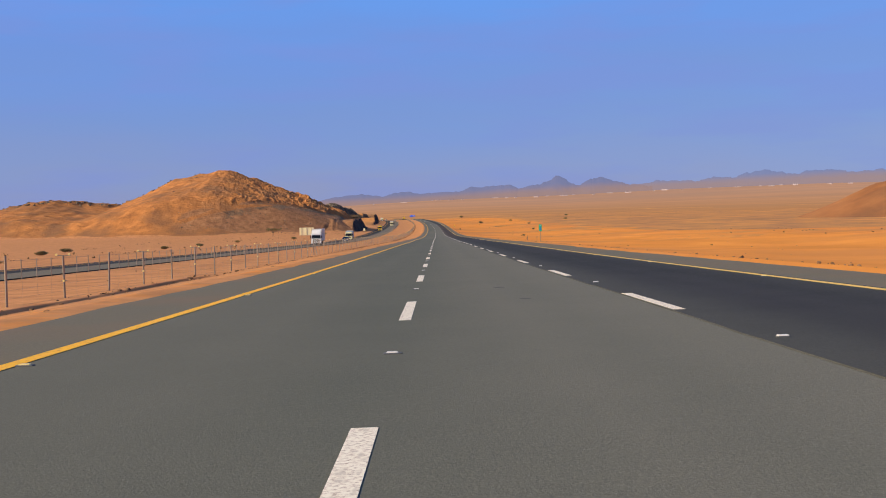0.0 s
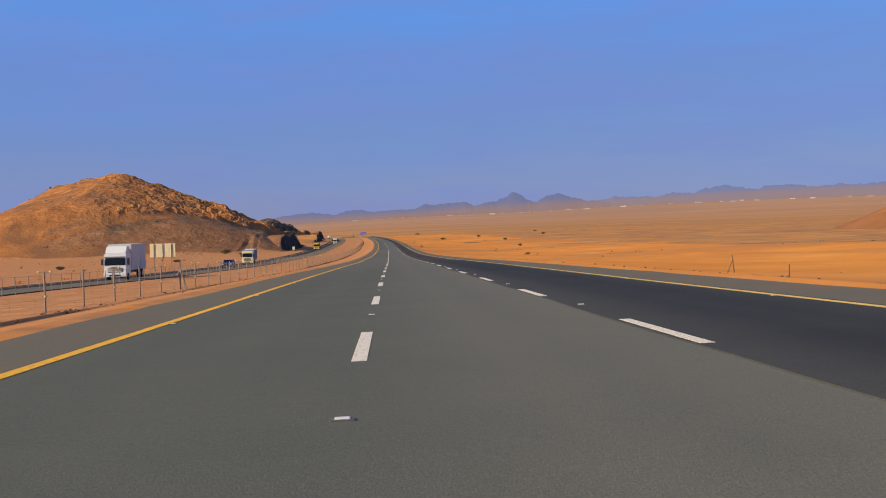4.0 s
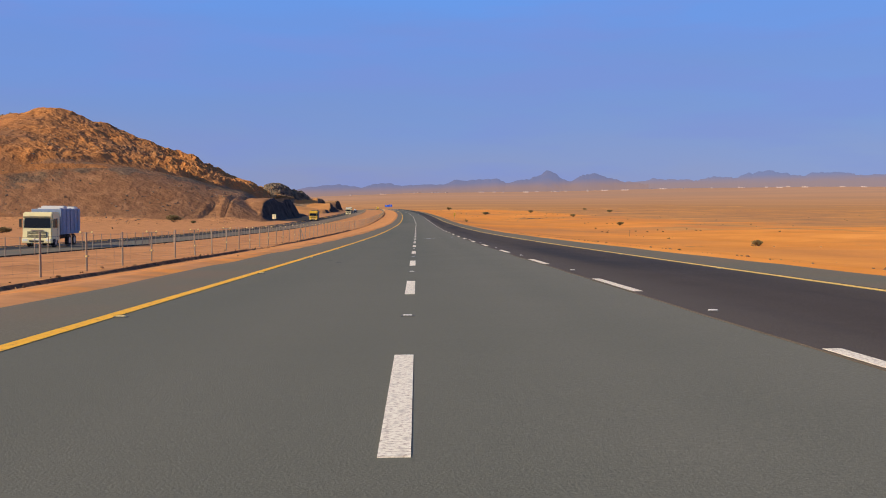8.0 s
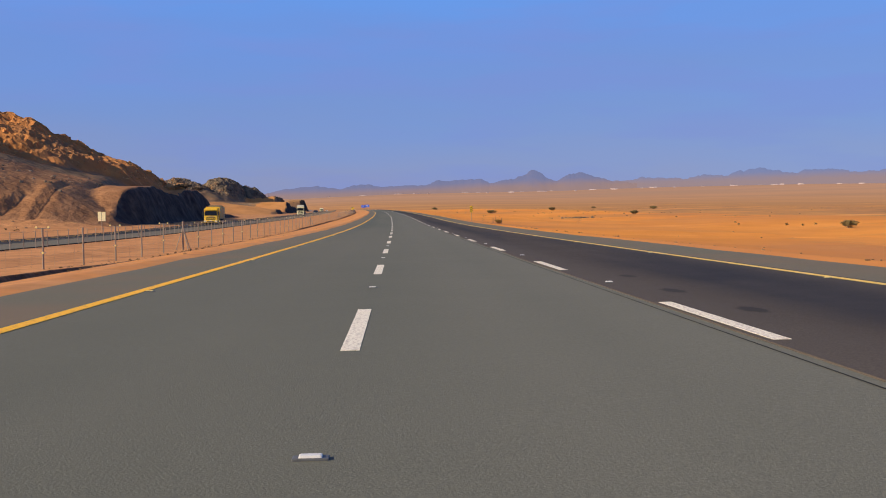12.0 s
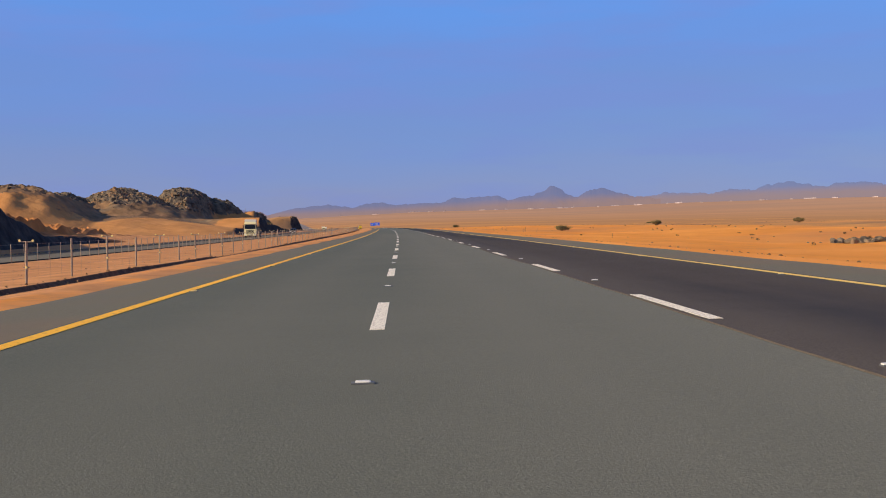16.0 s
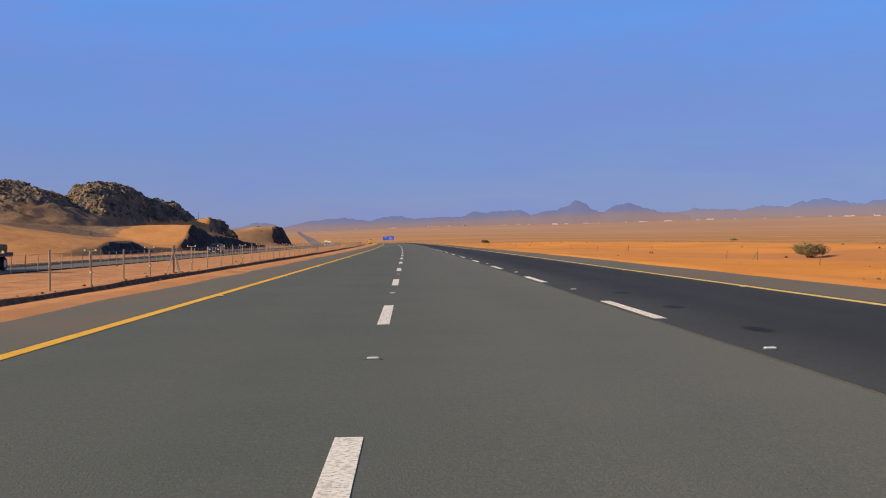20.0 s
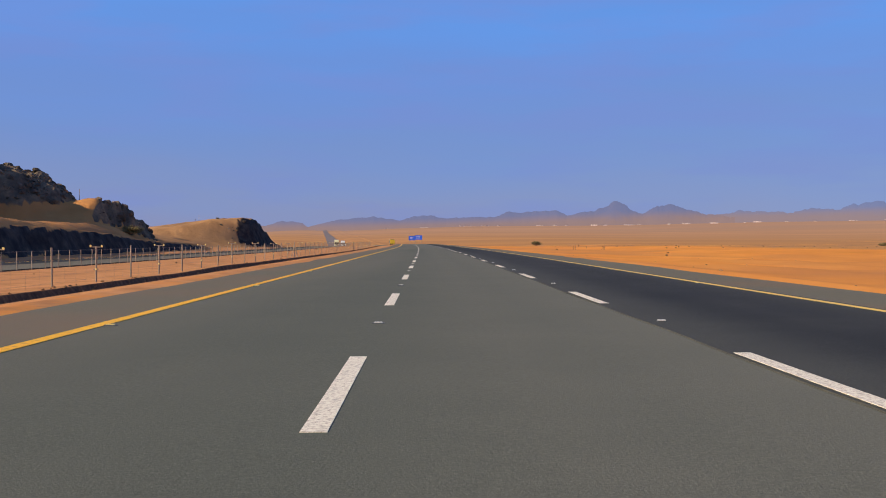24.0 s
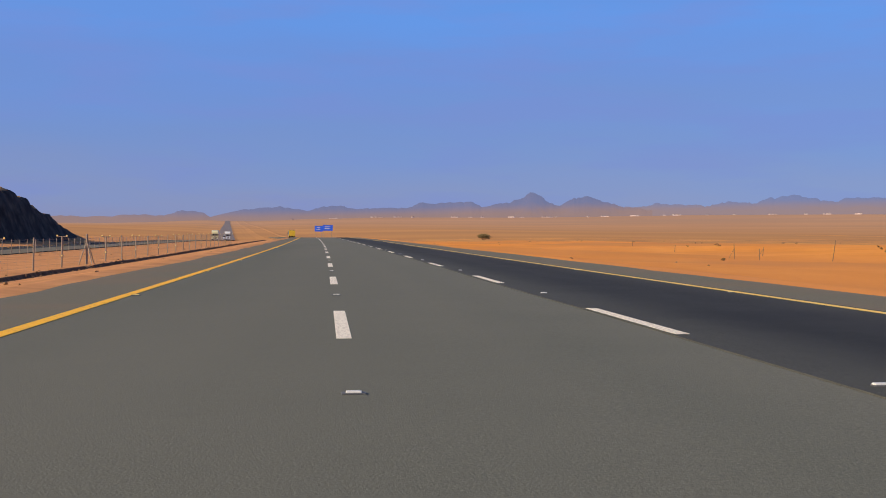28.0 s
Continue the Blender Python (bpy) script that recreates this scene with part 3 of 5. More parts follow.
for i in range(-3, 112):
    s = PHASE + i * PERIOD
    put(dash_me, "lane_dash", s, 0.0, 0.004, road)
    put(dash_me, "lane_dash", s, 3.64, 3.64 * CROSS + 0.018, road)
    for lat, up, lens in ((0.0, 0.0, lens_me), (3.74, 3.74 * CROSS + 0.012, lens_me), (-3.5, -3.5 * CROSS, amber_me), (7.25, 7.25 * CROSS + 0.012, amber_me)):
        stud = put(slim_me if lat > 3 else stud_me, "road_stud", s + 4.0 + random.uniform(-0.15, 0.15), lat, up, road)
        part("lens", lens, None, stud)


# ---- hills ----
def cut_top(s):
    """Height of the bank above the road's centre line where the opposite carriageway was cut through it."""
    return np.interp(s, (622, 630, 640, 647, 654, 674, 690, 697, 708, 722, 731, 738, 743, 748, 770, 780, 798, 890, 914, 925, 932, 945, 956, 986, 993, 1003, 1012, 1020, 1027, 1055, 1069, 1078, 1088, 1100, 1116, 1134, 1142, 1152, 1165),
                     (-1.2, -0.6, 1.8, 5.0, 6.2, 6.4, 5.6, 5.0, 6.3, 6.3, 5.2, 3.7, 2.3, 0.5, 0.2, -0.4, -1.2, -1.2, -0.9, 0.6, 1.2, 1.2, 0.1, -0.3, 1.2, 4.8, 4.2, 3.7, 2.7, 2.4, 2.0, 1.6, 1.2, 0.8, 0.6, 0.3, 0.0, -0.8, -1.2))


def crest_line(lat):
    """The crest of the large hill, above the road, from its far left to the cutting."""
    return np.interp(lat, (-420, -340, -300, -262, -246, -228, -212, -195, -172, -150, -140, -132, -118, -103, -92, -80, -67, -56, -50, -44),
                     (2, 6, 12, 20, 22, 19.5, 18, 25.5, 34.5, 37, 38.5, 38.8, 34, 28, 23.5, 18.5, 12.2, 8.5, 7.0, 4.0)) + 1.2


def hill_grid(s0, s1, l0, l1, step):
    return np.meshgrid(np.arange(s0, s1 + 0.1, step), np.arange(l0, l1 + 0.1, step), indexing="ij")


def cells(x, y, seed):
    """Random value of the nearest of many strewn points: blocks with sharp joints."""
    ix, iy, best, value = np.floor(x), np.floor(y), np.full(x.shape, 9.0), np.zeros(x.shape)
    for dx in (-1, 0, 1):
        for dy in (-1, 0, 1):
            a, b = ix + dx, iy + dy
            d = (a + hashed(a, b, seed) - x) ** 2 + (b + hashed(a, b, seed + 1) - y) ** 2
            value = np.where(d < best, hashed(a, b, seed + 2), value)
            best = np.minimum(d, best)
    return value


def soils(me, s, l, shares):
    """Gives the vertices of a grid the soil shares that shares() names for their place and slope."""
    z = np.array([v.co.z for v in me.vertices]).reshape(s.shape)
    gs, gl = np.gradient(z, s[:, 0], l[0])
    for name, values in shares(s, l, np.hypot(gs, gl)).items():
        paint(me, name, values)
    return me


def dent(s, l, a, b, wide):
    """How near a place is to the line from a to b: 1 on it, 0 away from it."""
    ab = np.array(b, float) - np.array(a, float)
    t = np.clip(((s - a[0]) * ab[0] + (l - a[1]) * ab[1]) / (ab @ ab), 0, 1)
    return np.exp(-((s - a[0] - t * ab[0]) ** 2 + (l - a[1] - t * ab[1]) ** 2) / wide ** 2)


def rock_foot(l):
    """Where, along the road, the gravel skirt of the large hill gives way to rock."""
    return np.interp(l, (-200, -165, -121, -98, -72, -60), (598, 608, 622, 642, 666, 682))


TRACK = ((637, -97), (606, -142))
SCRAPES = (((622, -64.5), (634, -62)), ((627, -58.2), (647, -58.6)))


def hill_soils(s, l, gz):
    down = rock_foot(l) + 4 * fbm(s / 14, l / 14, 27, 4) - s
    side = l - (-142 + 0.4 * (610 - s) + 8 * fbm(s / 17, l / 17, 28, 3))
    skirt = smooth(-5, 5, down) * smooth(-9, 9, side) * smooth(594, 606, s + 5 * fbm(l / 25, s / 25, 29, 3))
    path = np.minimum(1.3 * dent(s, l, *TRACK, 1.5), 1)
    scraped = np.maximum.reduce([dent(s, l, (a[0], a[1] - 1.8), (b[0], b[1] - 1.8), 1.6) for a, b in SCRAPES])
    band = skirt * smooth(-3, 3, down) * smooth(24, 6, down + 7 * fbm(s / 9, l / 9, 281, 3)) * (0.6 + 0.5 * fbm(s / 6, l / 6, 282, 4)) * smooth(-140, -112, l)
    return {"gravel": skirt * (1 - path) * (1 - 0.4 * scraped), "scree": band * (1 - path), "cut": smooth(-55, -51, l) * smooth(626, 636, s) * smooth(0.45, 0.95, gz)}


def large_hill():
    s, l = np.meshgrid(spread(((520, 590, 2.0), (590, 752, 0.75), (752, 901, 1.8))), spread(((-430, -160, 2.0), (-160, -52, 0.8), (-52, -41.9, 0.45))), indexing="ij")
    x, y, _ = at(s, l)
    crest = crest_line(l)
    ragged = smooth(-150, -116, l) * smooth(5, 12, crest)
    crest_s = 712 + 9 * fbm(l / 60, l * 0 + 2, 20, 1) + np.interp(l, (-260, -200, -140), (-10, 40, -2))
    d = s - crest_s
    # a steep gravel skirt from the foot, then a gentler rise to the crest
    foot = np.interp(l, (-330, -260, -160, -121, -98, -72, -62, -45), (640, 610, 592, 597, 605, 618, 626, 630)) + 2.5 * fbm(l / 22, s * 0, 261, 2)
    rise = 0.62 * 4 * np.log1p(np.exp(np.clip((s - foot) / 4, -30, 30)))
    share = np.interp(l, (-330, -200, -140, -121, -98, -72, -60), (0.30, 0.40, 0.48, 0.52, 0.57, 0.66, 0.70))
    upper = crest * (share + (1 - share) * np.clip((s - foot) / (crest_s - foot), 0, 1) ** 1.5)
    front = -2.0 * np.log(np.exp(-rise / 2.0) + np.exp(-upper / 2.0)) + 0.05
    back = np.interp(d, (0, 15, 40, 90, 150), (1, 0.88, 0.6, 0.2, 0.0))
    h = np.maximum(np.where(d < 0, front, np.minimum(front, crest) * back), 0)
    rock = smooth(-2, 6, s - rock_foot(l) + 6 * fbm(x / 11, y / 11, 262, 3)) * smooth(4, 12, crest)
    h += rock * ragged * np.interp(l, (-150, -112, -80), (0.3, 0.6, 1.1)) * (0.6 * (cells(x / 2.2, y / 2.2, 221) - 0.5) + 0.45 * (cells(x / 1.1, y / 1.1, 231) - 0.5) + 0.45 * fbm(x / 2.2, y / 2.2, 241, 3, True) + 2.0 * fbm(x / 11, y / 11, 21, 5, True) + 1.0)
    h += rock * (1 - ragged) * (0.9 * fbm(x / 9, y / 9, 22, 5, True) + smooth(0.75, 1.0, h / np.maximum(crest, 1)) * 0.9 * (cells(x / 3, y / 3, 251) - 0.5))
    h += smooth(1.0, 6.0, h) * (0.7 * fbm(x / 30, y / 30, 23, 3) + 0.30 * fbm(x / 9, y / 9, 26, 5, True))
    # the cutting: a ragged wall beside the opposite carriageway
    wall = -46.2 + 1.5 * fbm(s / 9, s * 0, 24, 4)
    steep = np.interp(s, (736, 750), (1.0, 0.35))
    face = smooth(wall + 2.2 * steep, wall - 2.4 * steep, l)
    bank = np.maximum(cut_top(s) + 1.2, 0) * (1 + 0.06 * fbm(x / 6, y / 6, 25, 3))
    roof = np.maximum(bank * smooth(-72, -52, l), h * smooth(-38, -60, l))
    h = np.where(l > -62, np.where(s > 600, roof * (face * smooth(628, 638, s) + smooth(-43, -58, l) * smooth(638, 628, s)), h * smooth(-46, -64, l)), np.maximum(roof, h))
    h = np.where((s > 745) & (l > -70), np.maximum(np.minimum(h, smooth(-50, -90, l) * h), bank * face * smooth(-80, -52, l)), h)
    for a, b in SCRAPES:
        h += (0.32 * dent(s, l, (a[0], a[1] - 1.2), (b[0], b[1] - 1.2), 0.55) - 0.50 * dent(s, l, a, b, 0.42)) * smooth(0, 1.5, h)
    edge = np.minimum(np.minimum(s - 520, 900 - s), l + 430) / 25
    me = grid_mesh("hill", *at(s, l, -1.5 + h * np.clip(edge, 0, 1) - 0.6 * np.clip(1 - edge, 0, 1)), HILL)
    paint(me, "apron", smooth(2.2, 0.3, h + 1.0 * fbm(x / 14, y / 14, 30, 3)) * np.maximum(smooth(-51, -56, l), smooth(634, 626, s)))
    jag = (rock * ragged)[:-1, :-1] > 0.25
    me.polygons.foreach_set("use_smooth", (~jag).ravel())
    return soils(me, s, l, hill_soils)


hill = tagged(new("desert_hill", large_hill()), "large orange-brown desert hill with a rocky crest", "hill")


def bump_at(s, l, cs, cl, rs, rl, h, p=2.0):
    return h * np.exp(-(((s - cs) / rs) ** 2 + ((l - cl) / rl) ** 2) ** (p / 2))


ROCKY_KNOLLS = ((922.9, -113.5, 37.2, 29.7, 13.7, 3.1), (978.1, -122.5, 23.7, 10.1, 15.8, 2.7), (1043.8, -135.7, 42.3, 22.2, 15.4, 3.9), (1071.0, -112.2, 41.0, 31.6, 18.9, 1.6),
                (1117.1, -84.0, 14.6, 21.8, 14.5, 4.0), (1103.2, -91.3, 37.5, 14.8, 18.9, 3.8), (1137.8, -78.6, 20.0, 8.7, 13.7, 1.6))


def last_knoll(s, l, x, y):
    """The knoll at the end of the rocky hill: a smooth sandy front, and bare rock down to the bank beside the road."""
    foot = np.interp(s, (1102, 1106, 1114, 1123, 1132), (-60.0, -59.0, -56.6, -53.2, -53.5)) + 0.7 * fbm(s / 3, l / 3, 344, 3)
    front = 3.6 + 0.54 * (s - 1102.0) + 0.25 * fbm(x / 3, y / 3, 345, 3)
    side = 2.6 + 2.0 * (foot - l)
    back = 9.9 - 0.42 * (s - 1115) - 0.03 * np.maximum(s - 1121, 0) ** 2
    left = np.minimum(9.7 - 0.25 * (-64 - l), 6.5 + 0.8 * (l + 76))
    h = np.minimum(np.minimum(front, side), np.minimum(back, left))
    bare = smooth(0.1, 1.0, front - np.minimum(side, back) + 0.8 * fbm(x / 2.5, y / 2.5, 346, 3))
    h = h + bare * smooth(2.5, 5, h) * (1.2 * (cells(x / 2.6, y / 2.6, 347) - 0.5) + 0.7 * (cells(x / 1.3, y / 1.3, 349) - 0.5) + 0.5 * fbm(x / 4, y / 4, 348, 3, True))
    return np.maximum(h, 0), bare


def rocky_field(s, l):
    x, y, _ = at(s, l)
    start = np.interp(l, (-150, -90, -58, -48), (846, 870, 881, 888)) + 6 * fbm(l / 14, s / 40, 352, 3)
    h = 6.2 * (0.84 + 0.16 * smooth(-60, -95, l)) * smooth(0, 62, s - start) * smooth(1194, 1098, s)
    rocks = np.maximum.reduce([bump_at(s, l, *k) for k in ROCKY_KNOLLS])
    mask = smooth(5.0, 9.0, rocks)
    h = np.maximum(h, rocks) + mask * (1.8 * fbm(x / 13, y / 13, 31, 5, True) + np.interp(rocks, (9, 13), (0.35, 1.0)) * (0.6 * fbm(x / 4, y / 4, 32, 3, True) + 1.1 * (cells(x / 3.4, y / 3.4, 321) - 0.5) + 0.6 * (cells(x / 1.7, y / 1.7, 331) - 0.5)))
    h += (1 - mask) * (0.8 * fbm(x / 25, y / 25, 33, 4) + 0.3 * fbm(x / 6, y / 6, 36, 3, True)) * smooth(-48, -60, l)
    wall = -45.5 + 1.3 * fbm(s / 11, s * 0, 34, 4)
    face = smooth(wall + 1.0, wall - 1.2, l)
    bank = np.maximum(cut_top(s) + 1.2, 0)
    edge = np.interp(s, (930, 950, 985), (0.55, 0.30, 0.10))
    ramp = edge + (1 - edge) * np.clip((-47.5 - l) / 30, 0, 1) ** 0.9
    reach = smooth(-46, -60, l) + (ramp * smooth(-45, -48, l) - smooth(-46, -60, l)) * smooth(1005, 996, s + 0.25 * (l + 47))
    low = np.maximum(h * reach, bank * face * smooth(-120, -52, l))
    top = np.where((s > 1068) & (l > -112), smooth(8.5, 11.0, h + 1.2 * fbm(x / 8, y / 8, 342, 3)), smooth(11.6, 14.4, h + 1.6 * fbm(x / 9, y / 9, 341, 3)))
    knoll, bare = last_knoll(s, l, x, y)
    return np.maximum(np.maximum(low, knoll), 0), np.where(knoll > low, bare, mask * top)


def rocky_soils(s, l, gz):
    _, mask = rocky_field(s, l)
    band = smooth(4, -4, l - np.interp(s, (900, 960, 1000), (-84, -72, -58)) + 7 * fbm(s / 20, l / 20, 35, 3)) * smooth(890, 930, s) * smooth(1100, 1085, s + 0.8 * (l + 75))
    steep = smooth(0.35, 0.75, mask + 0.25 * fbm(s / 7, l / 7, 351, 4) + 0.25 * (gz - 0.5))
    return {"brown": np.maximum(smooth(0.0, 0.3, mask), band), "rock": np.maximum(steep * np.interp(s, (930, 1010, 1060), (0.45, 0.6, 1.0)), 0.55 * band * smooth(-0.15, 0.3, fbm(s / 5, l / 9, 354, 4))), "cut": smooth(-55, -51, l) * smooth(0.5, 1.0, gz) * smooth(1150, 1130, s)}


def second_hill():
    s, l = np.meshgrid(spread(((770, 900, 2.0), (900, 1160, 1.0), (1160, 1200.1, 2.0))), spread(((-240, -160, 2.5), (-160, -58, 1.1), (-58, -41.9, 0.7))), indexing="ij")
    h, mask = rocky_field(s, l)
    edge = np.clip(np.minimum(np.minimum(s - 770, 1200 - s), l + 240) / 25, 0, 1)
    me = grid_mesh("rocky_hill", *at(s, l, -1.5 + h * edge - 0.6 * (1 - edge)), BENCH)
    paint(me, "apron", smooth(1.2, 0.0, h + 1.0 * fbm(s / 14, l / 14, 37, 3)) * smooth(-49, -54, l))
    me.polygons.foreach_set("use_smooth", (mask[:-1, :-1] < 0.3).ravel())
    return soils(me, s, l, rocky_soils)


rocky = tagged(new("rocky_hill", second_hill()), "low sandy hill topped with dark boulders", "hill")


def mound_field(s, l):
    x, y, _ = at(s, l)
    h = np.interp(s, (1135, 1150, 1175, 1200, 1216, 1230, 1244, 1258, 1272, 1284), (0, 2.16, 4.02, 5.85, 8.32, 8.42, 6.84, 4.63, 2.33, 0)) * np.interp(l, (-135, -115, -95, -75, -58, -48), (0, 0.02, 0.05, 0.67, 0.97, 0.99))
    h = h * (1 + 0.05 * fbm(x / 12, y / 12, 41, 4)) + 0.35 * fbm(x / 18, y / 18, 42, 4) * smooth(0.5, 3, h)
    wall = -46.0 + 1.2 * fbm(s / 8, s * 0, 44, 4) + np.interp(s, (1135, 1190, 1206), (-11, -4, 0))
    wide = np.interp(s, (1200, 1214), (34.0, 2.2))
    h = h + smooth(2.0, 4.0, h) * (0.25 * fbm(x / 5, y / 5, 46, 4, True) + 0.8 * smooth(1208, 1216, s) * smooth(-52, -49, l) * (cells(x / 2.4, y / 2.4, 47) - 0.5))
    return np.maximum(h * smooth(wall + 2.0, wall - wide, l), 0)


def mound():
    s, l = hill_grid(1110, 1300, -146, -42.0, 1.3)
    me = grid_mesh("sand_mound", *at(s, l, -1.5 + mound_field(s, l) - 0.3 * smooth(-138, -145, l)), MOUND_SOIL)
    # cut: the mound's road-side wall, its shade painted in near-black
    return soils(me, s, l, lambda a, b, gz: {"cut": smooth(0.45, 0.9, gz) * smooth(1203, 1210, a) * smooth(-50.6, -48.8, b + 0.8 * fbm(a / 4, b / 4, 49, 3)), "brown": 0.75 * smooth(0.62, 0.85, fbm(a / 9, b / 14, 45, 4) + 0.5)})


mound_ob = tagged(new("sand_mound", mound()), "brown sand mound cut steeply beside the carriageway", "hill")


def right_hill():
    s, l = hill_grid(450, 900, 150, 520, 4.0)
    x, y, _ = at(s, l)
    h = np.maximum(bump_at(s, l, 700, 330, 84, 72, 36, 2.2) - 8.0, 0)
    h += smooth(3, 12, h) * (1.6 * fbm(x / 26, y / 26, 51, 5) + 1.4 * fbm(x / 12, y / 12, 52, 4, True) * smooth(12, 24, h))
    return grid_mesh("side_hill", *at(s, l, h + 0.4), SIDE_SOIL)


tagged(new("side_hill", right_hill()), "smooth reddish-brown hill rising from the plain", "hill")


def boulders(name, spots, mat, parent, seed, label):
    """Many angular boulders, joined: each a squashed, jagged icosphere. spots: rows of x, y, z, radius."""
    rng = np.random.default_rng(seed)
    bm = bmesh.new()
    bmesh.ops.create_icosphere(bm, subdivisions=2, radius=1.0)
    base = np.array([v.co[:] for v in bm.verts])
    tris = np.array([[v.index for v in f.verts] for f in bm.faces])
    bm.free()
    kinds = []
    for k in range(8):
        d = base.copy()
        for _ in range(9):
            n = rng.normal(size=3)
            n /= np.linalg.norm(n)
            c = rng.uniform(0.45, 0.85)
            over = d @ n - c
            d -= np.where(over > 0, over, 0)[:, None] * n
        kinds.append(d)
    verts, faces, n0 = [], [], 0
    for x, y, z, r in spots:
        a, tilt = rng.uniform(0, 6.28), rng.normal(0, 0.3, 2)
        d = kinds[rng.integers(8)] * (r * rng.uniform(0.75, 1.3, 3) * (1, 1, 0.8))
        m = np.array(Euler((tilt[0], tilt[1], a)).to_matrix())
        verts.append(d @ m.T + (x, y, z))
        faces.append(tris + n0)
        n0 += len(d)
    me = bpy.data.meshes.new(name)
    me.from_pydata(np.concatenate(verts).tolist(), [], np.concatenate(faces).tolist())
    me.materials.append(mat)
    ob = part(name, me, None, parent, label)
    ob["kind"] = "stuff"
    return ob


def height_sampler(me):
    from mathutils.bvhtree import BVHTree
    vs = [v.co.copy() for v in me.vertices]
    tree = BVHTree.FromPolygons(vs, [tuple(p.vertices) for p in me.polygons])

    def sample(x, y):
        hit = tree.ray_cast(Vector((x, y, 500.0)), Vector((0, 0, -1)))
        return hit[0].z if hit[0] else None
    return sample


def scatter(me, places, seed, r0, r1, sink=0.3):
    rng, sample, out = np.random.default_rng(seed), height_sampler(me), []
    for s, l in places:
        p = spot(s, l)
        z = sample(p.x, p.y)
        r = r0 + (r1 - r0) * rng.random() ** 2.5
        if z is not None:
            out.append((p.x, p.y, z - r * sink, r))
    return out


def picked(rng, count, s0, s1, l0, l1, share):
    """Places within a stretch of the plan, kept in proportion to share(s, l)."""
    s, l = rng.uniform(s0, s1, count * 12), rng.uniform(l0, l1, count * 12)
    keep = rng.random(count * 12) < share(s, l)
    return list(zip(s[keep][:count], l[keep][:count]))


def second_share(s, l):
    return rocky_field(s, l)[1] * np.interp(s, (930, 1010, 1060), (0.3, 0.5, 1.0))


def warm_share(s, l):
    return rocky_field(s, l)[1] * smooth(0.0, 0.2, fbm(s / 12, l / 9, 353, 3))


def slope_share(s, l):
    return rocky_soils(s, l, 0 * s)["brown"] * np.where(fbm(s / 9, l / 9, 355, 3) > 0.0, 0.9, 0.2)


def edge_share(s, l):
    return np.where(fbm(s / 5, l / 5, 48, 3) > 0.0, 0.9, 0.15)


def crest_share(s, l):
    return smooth(-2, 8, s - rock_foot(l)) * smooth(722, 714, s) * np.interp(l, (-170, -132, -95), (0.03, 0.22, 1.0))


def left_share(s, l):
    return np.exp(-((s - 712 - np.interp(l, (-260, -200, -140), (-10, 40, -2)) + 3) / 5) ** 2)


def skirt_share(s, l):
    return np.where(fbm(s / 14, l / 14, 38, 3) > 0.05, 0.9, 0.1)


rng_rock = np.random.default_rng(5)
left_rocks = scatter(hill.data, picked(rng_rock, 420, 690, 770, -320, -150, left_share), 9, 0.3, 1.3, 0.05)
ledge_rocks = scatter(hill.data, ((724.5, -53.5), (721.0, -54.6), (718.0, -56.2), (726.5, -55.8), (714.5, -58.5), (722.5, -52.2), (716.0, -54.0)), 13, 1.3, 2.2, 0.05)
skirt_rocks = scatter(hill.data, picked(rng_rock, 900, 600, 668, -160, -56, skirt_share), 11, 0.12, 0.55)
boulders("boulder_cover", left_rocks + skirt_rocks, ROCK, hill, 12, "scattered brown boulders")
boulders("boulder_cover", scatter(rocky.data, picked(rng_rock, 6200, 890, 1150, -160, -50, second_share), 5, 0.2, 1.05, 0.4), ROCK, rocky, 6, "dark weathered boulders")
boulders("boulder_cover", scatter(rocky.data, picked(rng_rock, 1700, 1000, 1120, -150, -66, warm_share), 15, 0.25, 1.0, 0.35), BROWN_ROCK, rocky, 16, "warm brown boulders")
boulders("boulder_cover", scatter(rocky.data, picked(rng_rock, 900, 900, 1090, -130, -58, slope_share), 19, 0.08, 0.4, 0.3), ROCK, rocky, 20, "small dark stones on the slope")
boulders("boulder_cover", scatter(mound_ob.data, picked(rng_rock, 130, 1208, 1246, -57, -47.4, edge_share), 17, 0.15, 0.75, 0.4), ROCK, mound_ob, 18, "dark rocks along the cut edge")
boulders("boulder_cover", scatter(hill.data, picked(rng_rock, 4300, 612, 726, -170, -54, crest_share), 7, 0.10, 0.52, 0.45) + ledge_rocks, ORANGE_ROCK, hill, 8, "sunlit orange boulders")


